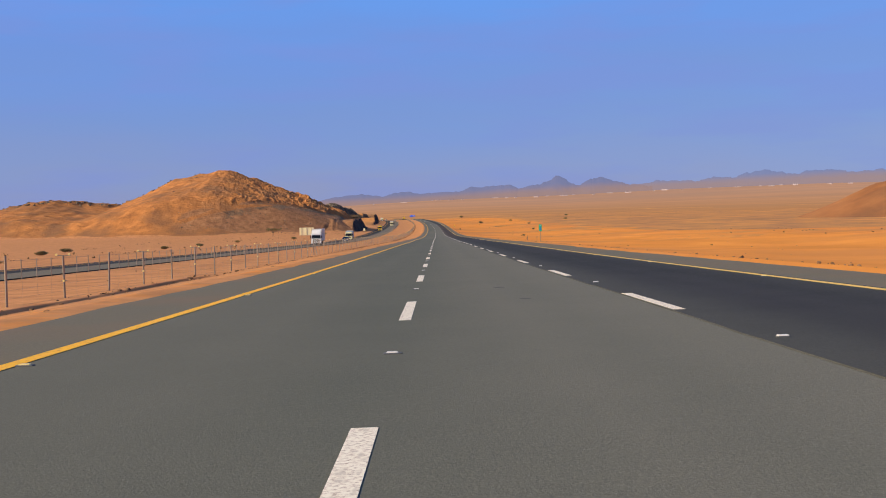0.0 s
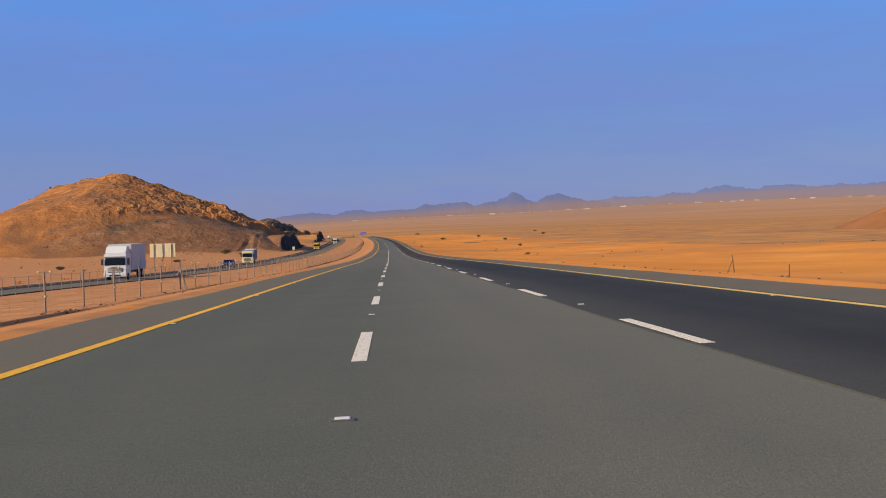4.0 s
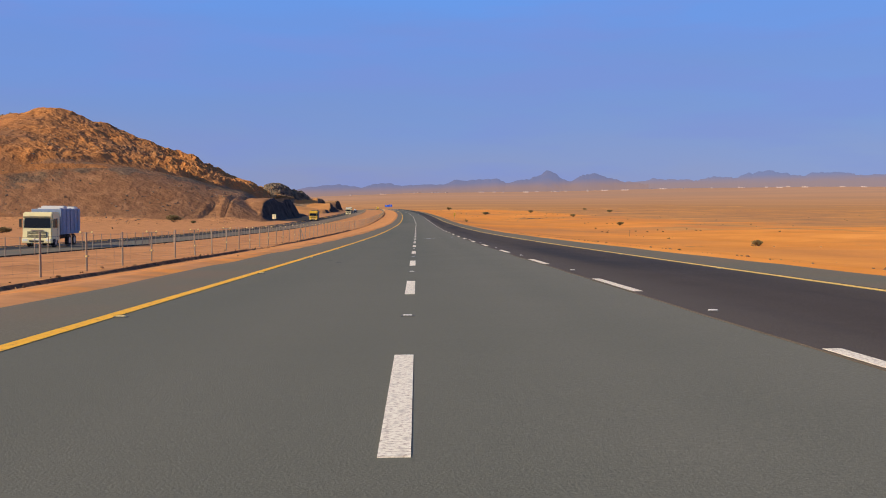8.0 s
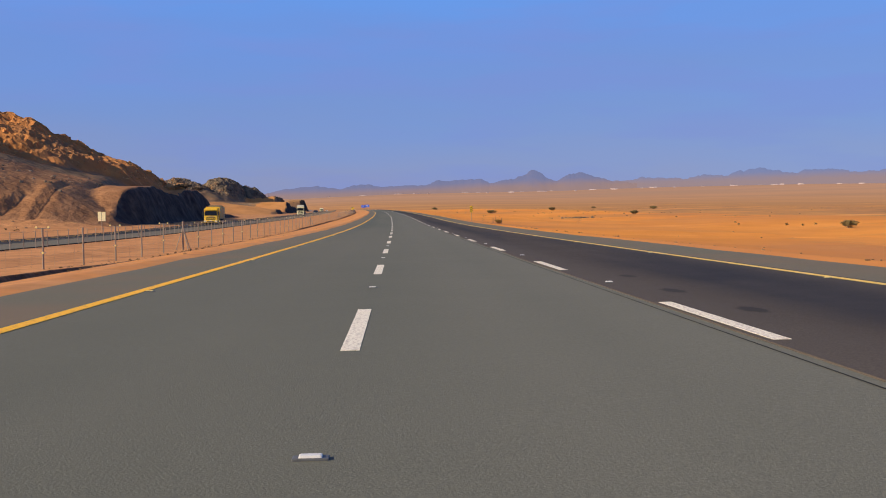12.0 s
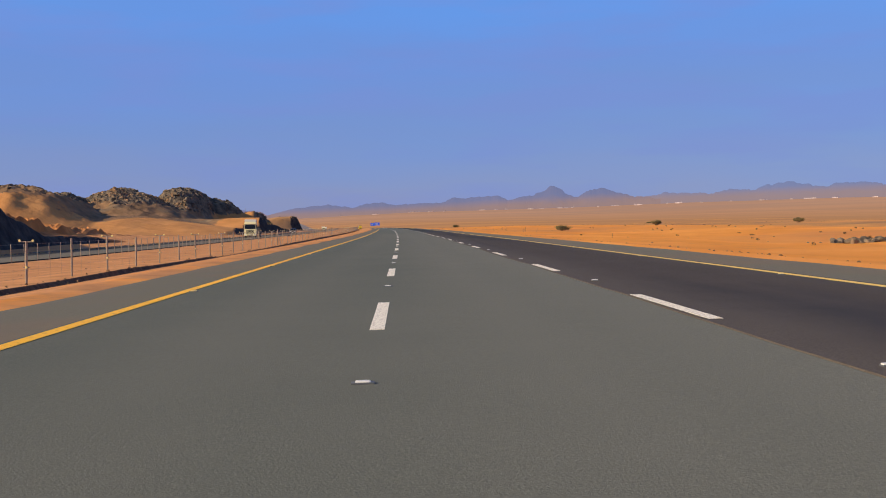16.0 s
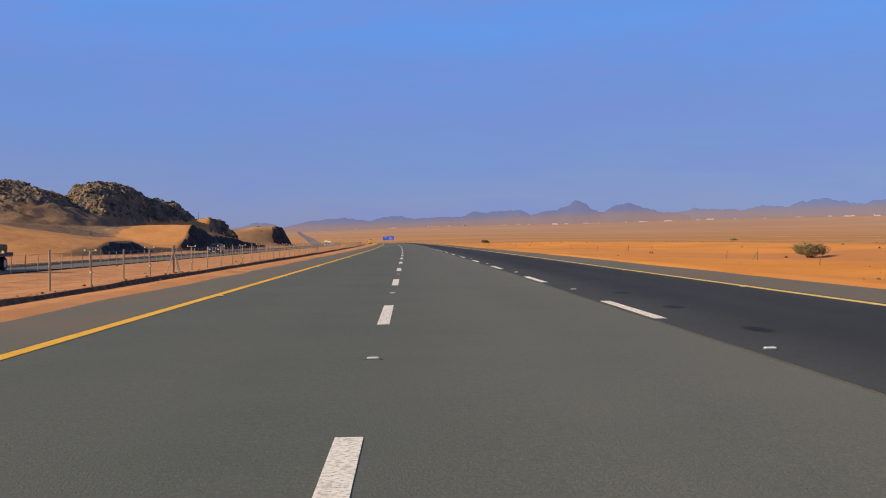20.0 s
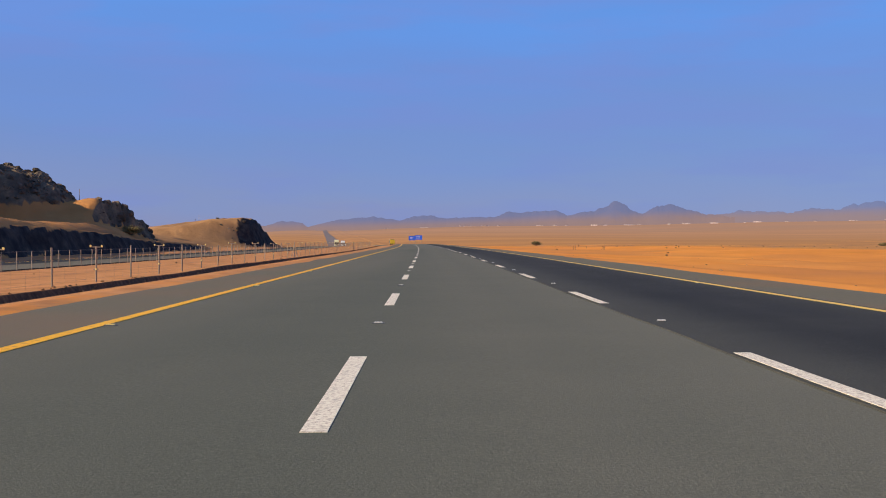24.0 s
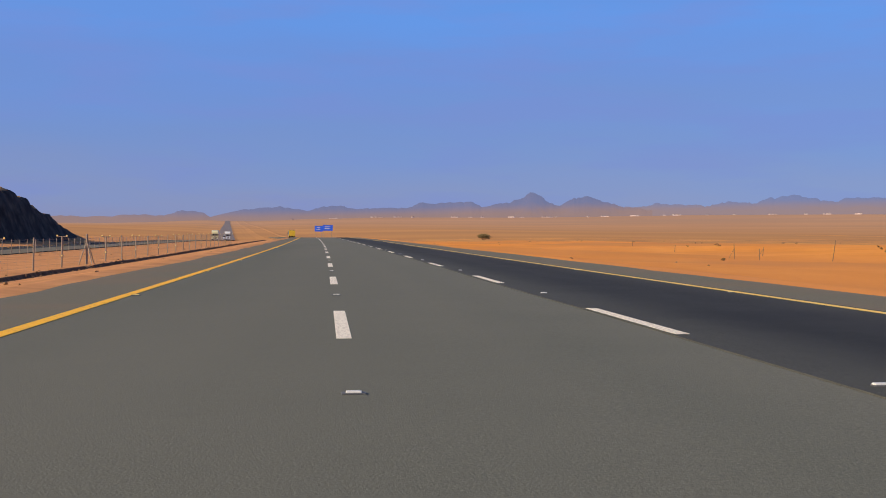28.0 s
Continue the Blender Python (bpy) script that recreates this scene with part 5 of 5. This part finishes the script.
def car(m, paint, label, length=4.7, height=1.72, tall_back=False):
    t = thing("car", m, label, "car", "vehicles on the road")
    w = 0.92
    bm = bmesh.new()
    prof = [(0.0, 0.38), (0.0, 0.78), (0.12, 0.92), (1.2, 1.06), (length - 0.1, 1.08), (length, 0.9), (length, 0.38)]
    a = [bm.verts.new((-w, y, z)) for y, z in prof]
    b = [bm.verts.new((w, y, z)) for y, z in prof]
    bm.faces.new(a)
    bm.faces.new(b[::-1])
    for i in range(len(prof)):
        j = (i + 1) % len(prof)
        bm.faces.new((a[j], a[i], b[i], b[j]))
    bmesh.ops.recalc_face_normals(bm, faces=bm.faces)
    bmesh.ops.bevel(bm, geom=bm.edges[:], offset=0.06, segments=2, affect="EDGES")
    body = part("body", bm, paint, t, "glossy painted body")
    bm = bmesh.new()
    top = [(1.1, 1.05), (1.85, height - 0.06), (2.1, height), (length - 0.7, height - 0.03), (length - 0.25, 1.05)]
    if tall_back:
        top = [(1.25, 1.05), (1.95, height - 0.08), (2.3, height), (length - 0.45, height - 0.06), (length - 0.08, 1.05)]
    a = [bm.verts.new((-w + 0.06 if z < 1.2 else -w + 0.2, y, z)) for y, z in top]
    b = [bm.verts.new((w - 0.06 if z < 1.2 else w - 0.2, y, z)) for y, z in top]
    bm.faces.new(a)
    bm.faces.new(b[::-1])
    for i in range(len(top)):
        j = (i + 1) % len(top)
        bm.faces.new((a[j], a[i], b[i], b[j]))
    bmesh.ops.recalc_face_normals(bm, faces=bm.faces)
    cabin = part("cabin", bm, paint, t, "painted cabin with dark windows")
    (y0, z0), (y1, z1), (y2, z2), (y3, z3), (y4, z4) = top
    lift = Vector((0, -0.02, 0.012))
    glass = [(-w + 0.14, y0 + 0.08, z0 + 0.06), (w - 0.14, y0 + 0.08, z0 + 0.06), (w - 0.26, y1 - 0.03, z1 - 0.03), (-w + 0.26, y1 - 0.03, z1 - 0.03)]
    sheet([Vector(p) + lift for p in glass], 0.015, GLASS, "windscreen", cabin, "dark windscreen")
    for side in (-1, 1):
        low, high = side * (w - 0.055), side * (w - 0.185)
        for a, b in ((0.22, 0.52), (0.56, 0.90)):
            ya, yb = y0 + (y4 - y0) * a, y0 + (y4 - y0) * b
            pane = [(low, ya - 0.12 * (a < 0.3), z0 + 0.1), (low, yb, z0 + 0.1), (high, yb - 0.12 * (b > 0.8), z2 - 0.12), (high, ya + 0.28 * (a < 0.3), z2 - 0.12)]
            sheet(pane if side > 0 else pane[::-1], 0.02, GLASS, "side_window", cabin)
    part("grille", boxed(-0.5, 0.5, -0.03, 0.02, 0.55, 0.82, 0.01), BLACK, body)
    part("bumper", boxed(-w, w, -0.08, 0.2, 0.34, 0.52, 0.03), paint, body)
    part("number_plate", boxed(-0.2, 0.2, -0.10, -0.085, 0.40, 0.49), WHITE, body, "blank white plate")
    for x in (-0.68, 0.68):
        part("headlight", boxed(x - 0.17, x + 0.17, -0.035, 0.05, 0.72, 0.86, 0.015), LAMP, body)
        part("mirror", boxed(math.copysign(1.0, x) - 0.09, math.copysign(1.0, x) + 0.09, 1.35, 1.5, 1.05, 1.2, 0.03), paint, body)
    for y in (0.85, length - 0.95):
        for x in (-0.8, 0.8):
            wheel(t, x, y, 0.36, 0.22)
    return t


def opp(s, lat, away=False):
    return facing(s, lat, OPP_DZ + lat * CROSS - 0.02, 180 if away else 0)


truck(opp(264.0, -29.3), CAB_WHITE, "box", 9.0, "white box truck with a pale cargo box coming along the road", 2.9)
truck(opp(386.5, -31.2), CAB_CREAM, "tipper", 7.4, "cream tipper truck with a grey steel body", 2.95)
truck(opp(644.0, -32.4), CAB_YELLOW, "tipper", 8.4, "yellow tipper truck with a dark load", 2.95)
truck(opp(825.0, -29.6), CAB_CREAM, "flat", 10.5, "cream truck tractor pulling a low dark trailer", 3.2)
car(opp(337.0, -28.4), CAR_BLUE, "dark blue car on the opposite carriageway", 4.7, 1.5)
car(opp(925.0, -29.2), SUV_PAINT, "black off-road car on the opposite carriageway", 4.8, 1.64, True)
truck(opp(1560.0, -29.0), CAB_WHITE, "box", 9.0, "white truck far along the opposite carriageway", 2.9)
truck(opp(1490.0, -33.0), CAB_CREAM, "box", 9.0, "cream truck far along the opposite carriageway", 2.9)
car(opp(1470.0, -29.0), CAR_WHITE, "white car far along the opposite carriageway", 4.7, 1.6)
truck(facing(1500.0, -2.9, -2.9 * CROSS, 180), CAB_YELLOW, "tipper", 8.4, "orange-yellow truck stopped on the carriageway", 2.9)


# ---- plants ----
BARK = material("dry_bark", ((0.3, (0.10, 0.065, 0.04)), (0.7, (0.22, 0.15, 0.09))), 6.0, 0.9, stretch=(1, 1, 0.2))
LEAF = material("dusty_leaves", ((0.3, (0.15, 0.118, 0.05)), (0.7, (0.28, 0.215, 0.095))), 2.0, 0.8, island=0.4, spec=0.15)
BARE_TWIG = material("bare_twigs", ((0.3, (0.16, 0.115, 0.07)), (0.7, (0.30, 0.21, 0.13))), 2.0, 0.9, island=0.4, spec=0.1)
DRY_LEAF = material("dry_twigs", ((0.3, (0.20, 0.13, 0.05)), (0.7, (0.38, 0.24, 0.08))), 2.0, 0.9, island=0.4, spec=0.1)


def leaves(clumps, rng, per, size):
    """Small leaf blades round the given clump centres and radii, as one mesh."""
    vs, fs = [], []
    for c, r in clumps:
        for _ in range(per):
            d = rng.normal(size=3)
            d = d / np.linalg.norm(d) * r * rng.random() ** 0.5
            d[2] *= 0.6
            a, b = rng.normal(size=3), rng.normal(size=3)
            a, b = a / np.linalg.norm(a) * size * rng.uniform(0.6, 1.4), b / np.linalg.norm(b) * size * rng.uniform(0.3, 0.7)
            p, n = np.array(c) + d, len(vs)
            vs += [tuple(p - a), tuple(p + b), tuple(p + a), tuple(p - b)]
            fs.append((n, n + 1, n + 2, n + 3))
    me = bpy.data.meshes.new("leaves")
    me.from_pydata(vs, [], fs)
    return me


def acacia(m, seed, h=3.6, spread_r=3.4, label="flat-topped acacia tree on the brown gravel", leaf=None):
    rng = np.random.default_rng(seed)
    t = thing("acacia_tree", m, label, "tree")
    bm, clumps = bmesh.new(), []
    rod(bm, (0, 0, -0.3), (0.25, 0, h * 0.42), 0.16, 0.11)
    for k in range(9):
        a = k * 0.7 + rng.uniform(-0.2, 0.2)
        r = spread_r * rng.uniform(0.45, 0.95)
        mid = Vector((0.25 + 0.35 * r * math.cos(a), 0.35 * r * math.sin(a), h * rng.uniform(0.6, 0.72)))
        tip = Vector((0.25 + r * math.cos(a), r * math.sin(a), h * rng.uniform(0.82, 0.95)))
        rod(bm, (0.25, 0, h * 0.40), mid, 0.08, 0.05, 6)
        rod(bm, mid, tip, 0.05, 0.02, 5)
        for q in (0.5, 0.75, 1.0):
            p = mid.lerp(tip, q)
            clumps.append(((p.x + rng.normal(0, 0.2), p.y + rng.normal(0, 0.2), p.z + 0.1), rng.uniform(0.45, 0.8)))
    part("trunk", bm, BARK, t, "thin forked trunk")
    me = leaves(clumps, rng, 230, 0.11)
    me.materials.append(leaf or LEAF)
    part("crown", me, None, t, "flat dusty crown")
    return t


def bush(m, seed, w, h, leaf=None, label="low dusty green desert bush", per=120):
    rng = np.random.default_rng(seed)
    t = thing("desert_bush", m, label, "bush", "desert bushes")
    bm, clumps = bmesh.new(), []
    for k in range(22):
        a, r = rng.uniform(0, 6.28), w / 2 * rng.uniform(0.15, 1.0)
        tip = Vector((r * math.cos(a), r * math.sin(a) * 0.8, h * rng.uniform(0.7, 1.0) * (1 - 0.3 * (2 * r / w) ** 2)))
        rod(bm, (0.15 * math.cos(a), 0.15 * math.sin(a), -0.15), tip, 0.035, 0.012, 5)
        clumps.append((tuple(tip), w * rng.uniform(0.10, 0.2)))
        clumps.append((tuple(tip * 0.7), w * rng.uniform(0.10, 0.18)))
        clumps.append(((tip.x * 0.85, tip.y * 0.85, tip.z * 0.62), w * rng.uniform(0.05, 0.11)))
    part("stems", bm, BARK, t, "woody grey stems")
    me = leaves(clumps, rng, per, 0.025 + 0.016 * w)
    me.materials.append(leaf or LEAF)
    part("foliage", me, None, t)
    return t


def on_ground(s, lat, turn=0.0, me=None):
    p = spot(s, lat)
    z = (me or ground_z)(p.x, p.y)
    return Matrix.Translation((p.x, p.y, z if z is not None else p.z)) @ Euler((0, 0, heading(s) + turn)).to_matrix().to_4x4()


acacia(on_ground(546, -82.5), 1, 4.1, 4.3)
hill_z = height_sampler(hill.data)
acacia(on_ground(726, -48.6, 0.4, hill_z), 2, 1.35, 1.3, "small dry flat-topped acacia on the rock above the cutting", BARE_TWIG)
acacia(on_ground(717, -50.2, 1.4, hill_z), 3, 1.35, 1.5, "small dry flat-topped acacia on the rock above the cutting", BARE_TWIG)
for k, (s, lat, w, h) in enumerate(((600, -67.4, 4.6, 2.0), (590, -60, 1.6, 0.6), (455, -60, 2.2, 0.8), (300, -66, 2.4, 0.7), (230, -58, 1.8, 0.6), (210, -72, 2.6, 0.7), (175, -64, 2.0, 0.6), (380, -70, 2.0, 0.7))):
    bush(on_ground(s, lat, 0.5 * k), 20 + k, w, h, label="low dark scrub on the gravel")
for k, (s, lat, w, h) in enumerate(((864, 41.6, 4.4, 1.25), (868, 66, 2.8, 1.2), (737, 66.5, 2.4, 1.1), (570, 52.3, 2.0, 0.85), (902, 116, 3.4, 1.4), (1512, 80, 6.5, 2.8), (400, 33, 1.4, 0.5),
                                    (1330, 190, 5.0, 1.7))):
    bush(on_ground(s, lat, 0.7 * k), 40 + k, w, h)
bush(on_ground(592, 14.2), 70, 0.9, 0.5, DRY_LEAF, "dry yellow shrub beside the shoulder", 160)
bush(on_ground(1113.2, -54.4, 0, height_sampler(rocky.data)), 72, 4.4, 1.7, None, "broad green bush on the bank above the cutting")
bush(on_ground(904, -120, 0, height_sampler(rocky.data)), 71, 3.0, 1.2, None, "dark bush on the sandy slope")


# ---- broken posts, stones and litter on the open side ----
WOOD = plain("weathered_wood", (0.20, 0.12, 0.07), 0.9)


def stake(s, lat, h, lean, seed):
    t = thing("broken_post", on_ground(s, lat), "weathered broken fence post in the sand", "post", "broken posts")
    part("shaft", rod(bmesh.new(), (0, 0, -0.2), (lean * h, 0, h), 0.035, 0.03, 6), WOOD, t)
    if seed % 3 == 0:
        part("stay", rod(bmesh.new(), (-0.45 * h, 0, -0.05), (lean * h * 0.7, 0, h * 0.75), 0.025, 0.02, 6), WOOD, t)


for k, (s, lat, h) in enumerate(((200, 17.5, 0.9), (190, 16.5, 0.5), (150, 14.5, 0.8), (362, 30, 1.0), (452, 31, 0.9), (606, 13.3, 0.5), (594, 14.0, 0.9), (592, 13.4, 0.7), (588, 14.2, 0.8), (636, 33, 1.2), (722, 24, 0.6), (835, 31, 1.0),
                                 (846, 30, 1.0), (858, 31, 0.8), (884, 30, 1.0), (902, 31, 1.1), (925, 31, 1.0), (950, 31, 1.0), (1150, 36, 1.6), (1142, 41, 1.9), (1140, 34, 0.9), (1165, 45, 1.0), (1195, 46, 1.0), (1220, 48, 0.9))):
    stake(s, lat, h, random.uniform(-0.15, 0.15), k)
STONE = material("brown_stone", ((0.3, (0.15, 0.085, 0.045)), (0.7, (0.36, 0.19, 0.085))), 4.0, 0.9, bump=0.01, bump_scale=30, island=0.35, spec=0.1)
rng_stone = np.random.default_rng(77)
stones = []
for _ in range(2200):
    p = spot(rng_stone.uniform(-10, 1280), rng_stone.normal(-11.8, 0.22))
    r = 0.03 + 0.06 * rng_stone.random() ** 2
    stones.append((p.x, p.y, ground_z(p.x, p.y) + r * 0.2, r))
for _ in range(1100):
    p = spot(rng_stone.uniform(-10, 700), 10.15 + abs(rng_stone.normal(0, 0.35)))
    r = 0.015 + 0.065 * rng_stone.random() ** 4
    stones.append((p.x, p.y, ground_z(p.x, p.y) + r * 0.2, r))
for _ in range(700):
    s, side = rng_stone.uniform(-10, 1280), rng_stone.random()
    lat = rng_stone.uniform(10.3, 40) if side < 0.55 else rng_stone.uniform(-24, -6.2)
    p = spot(s, lat)
    z = ground_z(p.x, p.y)
    r = 0.025 + 0.09 * rng_stone.random() ** 3
    stones.append((p.x, p.y, z + r * 0.2, r))
boulders("stones", stones, STONE, ground, 78, "scattered stones")
heap = []
for _ in range(60):
    s, lat = 702 + rng_stone.normal(0, 1.0), 43.5 + rng_stone.normal(0, 1.9)
    p = spot(s, lat)
    r = rng_stone.uniform(0.2, 0.55)
    heap.append((p.x, p.y, ground_z(p.x, p.y) + r * 0.3, r))
heap_ob = tagged(new("rubble_heap"), "heap of dark broken rock on the sand", "rubble")
boulders("rubble", heap, ROCK, heap_ob, 79, "dark broken rock")

SCRUB_LEAF = material("grey_scrub", ((0.3, (0.12, 0.075, 0.038)), (0.7, (0.25, 0.15, 0.065))), 1.0, 0.9, island=0.4, spec=0.1)


def scrub(count, seed, s0, s1, l0, l1, big, limit):
    """Low dry tufts strewn over the plain, in drifts."""
    rng, clumps = np.random.default_rng(seed), []
    for s, lat in picked(rng, count, s0, s1, l0, l1, lambda a, b: np.where(fbm(a / 45, b / 25, 81, 3) > limit, 0.8, 0.05) * np.exp(-np.abs(b) / 130)):
        p = spot(s, lat)
        z = ground_z(p.x, p.y)
        if z is not None:
            clumps.append(((p.x, p.y, z + 0.1), 0.16 + big * rng.random() ** 2))
    me = leaves(clumps, rng, 18, 0.13)
    me.materials.append(SCRUB_LEAF)
    ob = part("scrub", me, None, ground, "dry low scrub")
    ob["kind"] = "stuff"


def mast(s, lat, h, sampler, label):
    t = thing("mast", on_ground(s, lat, 0, sampler), label, "mast", "thin masts on the hills")
    part("pole", rod(bmesh.new(), (0, 0, -0.4), (0, 0, h), 0.05, 0.035, 8), STEEL, t)
    part("collar", rod(bmesh.new(), (0, 0, -0.1), (0, 0, 0.25), 0.10, 0.08, 8), STEEL, t)
    part("cap", rod(bmesh.new(), (0, 0, h - 0.25), (0, 0, h + 0.06), 0.06, 0.045, 8), STEEL, t)


mast(1116, -65.0, 2.2, height_sampler(rocky.data), "thin grey mast on top of the rocky knoll")
mast(1221.5, -62.4, 1.7, height_sampler(mound_ob.data), "thin grey mast on top of the sand mound")
mast(1224.0, -63.9, 1.3, height_sampler(mound_ob.data), "short thin mast on top of the sand mound")

scrub(320, 82, 60, 1500, 30, 260, 0.25, 0.12)
scrub(170, 83, 60, 640, -110, -42, 0.75, 0.0)
for k, (s, lat) in enumerate(((1215, -56), (1224, -53), (1229, -52))):
    bush(on_ground(s, lat, 0.9 * k, height_sampler(mound_ob.data)), 140 + k, 1.1, 0.3, label="small dark bush on top of the mound", per=40)

# ---- stains and spilled paint on the carriageway ----
OILY = plain("oily_stain", (0.029, 0.027, 0.023), 0.85, spec=0.1)


def stained(name, base, stain, grain):
    """Asphalt that a stain covers where its share, broken up by noise, is high."""
    return material(name, base, 42.0, 0.85, spec=0.12, layers=(("stain", stain, 8.0, 0, grain),))


LANE_BASE = ((0.30, (0.110, 0.107, 0.077)), (0.46, (0.145, 0.142, 0.101)), (0.58, (0.170, 0.166, 0.120)), (0.74, (0.24, 0.23, 0.172)))
BROWN_BASE = ((0.30, (0.048, 0.038, 0.027)), (0.55, (0.075, 0.058, 0.041)), (0.75, (0.11, 0.086, 0.062)))
DARK_BASE = ((0.30, (0.021, 0.021, 0.019)), (0.55, (0.037, 0.036, 0.031)), (0.75, (0.064, 0.061, 0.053)))
SPILL = stained("paint_spilled_asphalt", LANE_BASE, ((0.3, (0.34, 0.335, 0.34)), (0.6, (0.56, 0.55, 0.57))), 5.0)
TAR = stained("tarred_asphalt", LANE_BASE, ((0.3, (0.07, 0.068, 0.055)), (0.7, (0.10, 0.097, 0.078))), 4.0)
BROWN_STAIN = stained("oiled_brown_asphalt", BROWN_BASE, ((0.3, (0.034, 0.028, 0.022)), (0.7, (0.048, 0.039, 0.030))), 3.0)
DARK_STAIN = stained("oiled_black_asphalt", DARK_BASE, ((0.3, (0.017, 0.016, 0.015)), (0.7, (0.024, 0.023, 0.021))), 3.0)


def blot(name, s, lat, w, length, mat, seed, lift, label, peak=0.8):
    """A thin film of oil or tar; whole in its middle, it frays out and dips into the asphalt at its rim."""
    rng = np.random.default_rng(seed)
    n, verts, faces, share = 24, [(0.0, 0.0, 0.0)], [], [peak]
    for ring, part_share, dip in ((0.55, peak, 0.0), (0.85, peak * 0.55, 0.0005), (1.25, 0.0, 0.006)):
        for i in range(n):
            k = ring * (1 + 0.3 * (rng.random() - 0.5))
            verts.append((math.cos(6.2832 * i / n) * w / 2 * k, math.sin(6.2832 * i / n) * length / 2 * k, -dip))
            share.append(part_share)
    for i in range(n):
        j = (i + 1) % n
        faces.append((0, 1 + i, 1 + j))
        for r in (0, n):
            faces.append((1 + r + i, 1 + r + n + i, 1 + r + n + j, 1 + r + j))
    me = bpy.data.meshes.new(name)
    me.from_pydata(verts, [], faces)
    me.materials.append(mat)
    paint(me, "stain", np.array(share))
    ob = put(me, name, s, lat, lat * CROSS + lift, road)
    ob["label"] = label


def spill(strokes, s0, s1, l0, l1, cell=0.03):
    """Paint thrown over the lane in strokes (from s, lat to s, lat, half width at both ends), one thin skin with frayed rims."""
    a, b = np.meshgrid(np.arange(s0, s1, cell), np.arange(l0, l1, cell), indexing="ij")
    share = np.zeros_like(a)
    fray = 0.075 * fbm(a / 0.22, b / 0.06, 77, 4) + 0.012
    for sa, la, sb, lb, wa, wb, full in strokes:
        u = np.clip(((a - sa) * (sb - sa) + (b - la) * (lb - la)) / ((sb - sa) ** 2 + (lb - la) ** 2), 0, 1)
        away = np.hypot(a - sa - u * (sb - sa), b - la - u * (lb - la)) + fray
        share = np.maximum(share, full * smooth(1.0, 0.0, (away - 0.6 * (wa + u * (wb - wa))) / (0.05 + 0.5 * (wa + u * (wb - wa)))))
    me = grid_mesh("paint_spill", *at(a, b, b * CROSS - 0.004 + 0.0065 * smooth(0.0, 0.3, share)), SPILL, True)
    paint(me, "stain", share)
    bm = bmesh.new()
    bm.from_mesh(me)
    layer = bm.verts.layers.float["stain"]
    bmesh.ops.delete(bm, geom=[v for v in bm.verts if v[layer] <= 0.0 and not any(e.other_vert(v)[layer] > 0.0 for e in v.link_edges)], context="VERTS")
    bm.to_mesh(me)
    bm.free()
    part("paint_spill", me, None, road, "dried white paint spill")


spill(((377.9, 1.0, 378.65, 1.02, 0.21, 0.17, 1.0), (378.6, 1.05, 378.95, 1.25, 0.16, 0.10, 1.0), (378.9, 1.24, 379.3, 1.5, 0.11, 0.05, 1.0),
       (378.6, 0.98, 379.0, 0.95, 0.10, 0.05, 0.9), (378.9, 0.72, 379.22, 1.12, 0.03, 0.05, 0.9), (378.85, 0.85, 379.0, 1.05, 0.05, 0.05, 0.85),
       (379.35, 0.75, 380.0, 1.2, 0.12, 0.1, 0.38), (379.2, 1.0, 379.9, 0.9, 0.14, 0.1, 0.36),
       (379.7, 1.44, 380.3, 1.63, 0.028, 0.035, 0.6), (380.2, 1.62, 380.6, 1.8, 0.05, 0.03, 0.5), (380.5, 1.78, 381.0, 2.16, 0.03, 0.01, 0.6),
       (380.88, 1.66, 380.96, 1.98, 0.03, 0.04, 0.5), (381.26, 1.88, 381.23, 2.05, 0.06, 0.05, 0.7), (381.5, 1.82, 381.5, 1.95, 0.06, 0.04, 0.95),
       (381.55, 1.94, 382.5, 2.27, 0.012, 0.004, 0.6), (384.15, 2.9, 384.5, 3.08, 0.015, 0.03, 0.85)), 377.4, 385.0, 0.4, 3.25)
for k, (s, lat, w, ln) in enumerate(((419.2, 3.06, 0.5, 1.7), (725.5, 2.85, 0.22, 0.22), (726.1, 2.87, 0.24, 0.2), (776.8, 4.44, 0.6, 1.1), (772.5, 4.37, 0.6, 1.0), (768.4, 4.33, 0.6, 1.1), (350.4, 4.46, 0.6, 1.3), (346.5, 4.24, 0.6, 1.2), (464.2, 4.24, 0.6, 1.3), (461.1, 4.33, 0.6, 1.2), (467.9, 4.4, 0.6, 1.2), (653, 4.47, 0.6, 1.2), (18, 1.9, 0.25, 0.5), (22, 1.7, 0.3, 0.6), (300, 2.2, 0.2, 0.4), (329, -2.2, 0.3, 0.9), (331, -2.6, 0.25, 0.6))):
    blot("tar_stain", s, lat, w if lat < 3.2 else w * 0.5, ln * 0.75, TAR if lat < 3.2 else BROWN_STAIN if s < 752 else DARK_STAIN, 120 + k, 0.003 if lat < 3.2 else 0.0145, "dark stain on the asphalt", 0.42 if w == 0.5 else 0.8)

# the open joint beside the resurfaced lane
part("lane_joint", grid_mesh("lane_joint", *strip(452, 500, 3.36, 3.38, 0.004), OILY), None, road, "dark open joint in the asphalt")
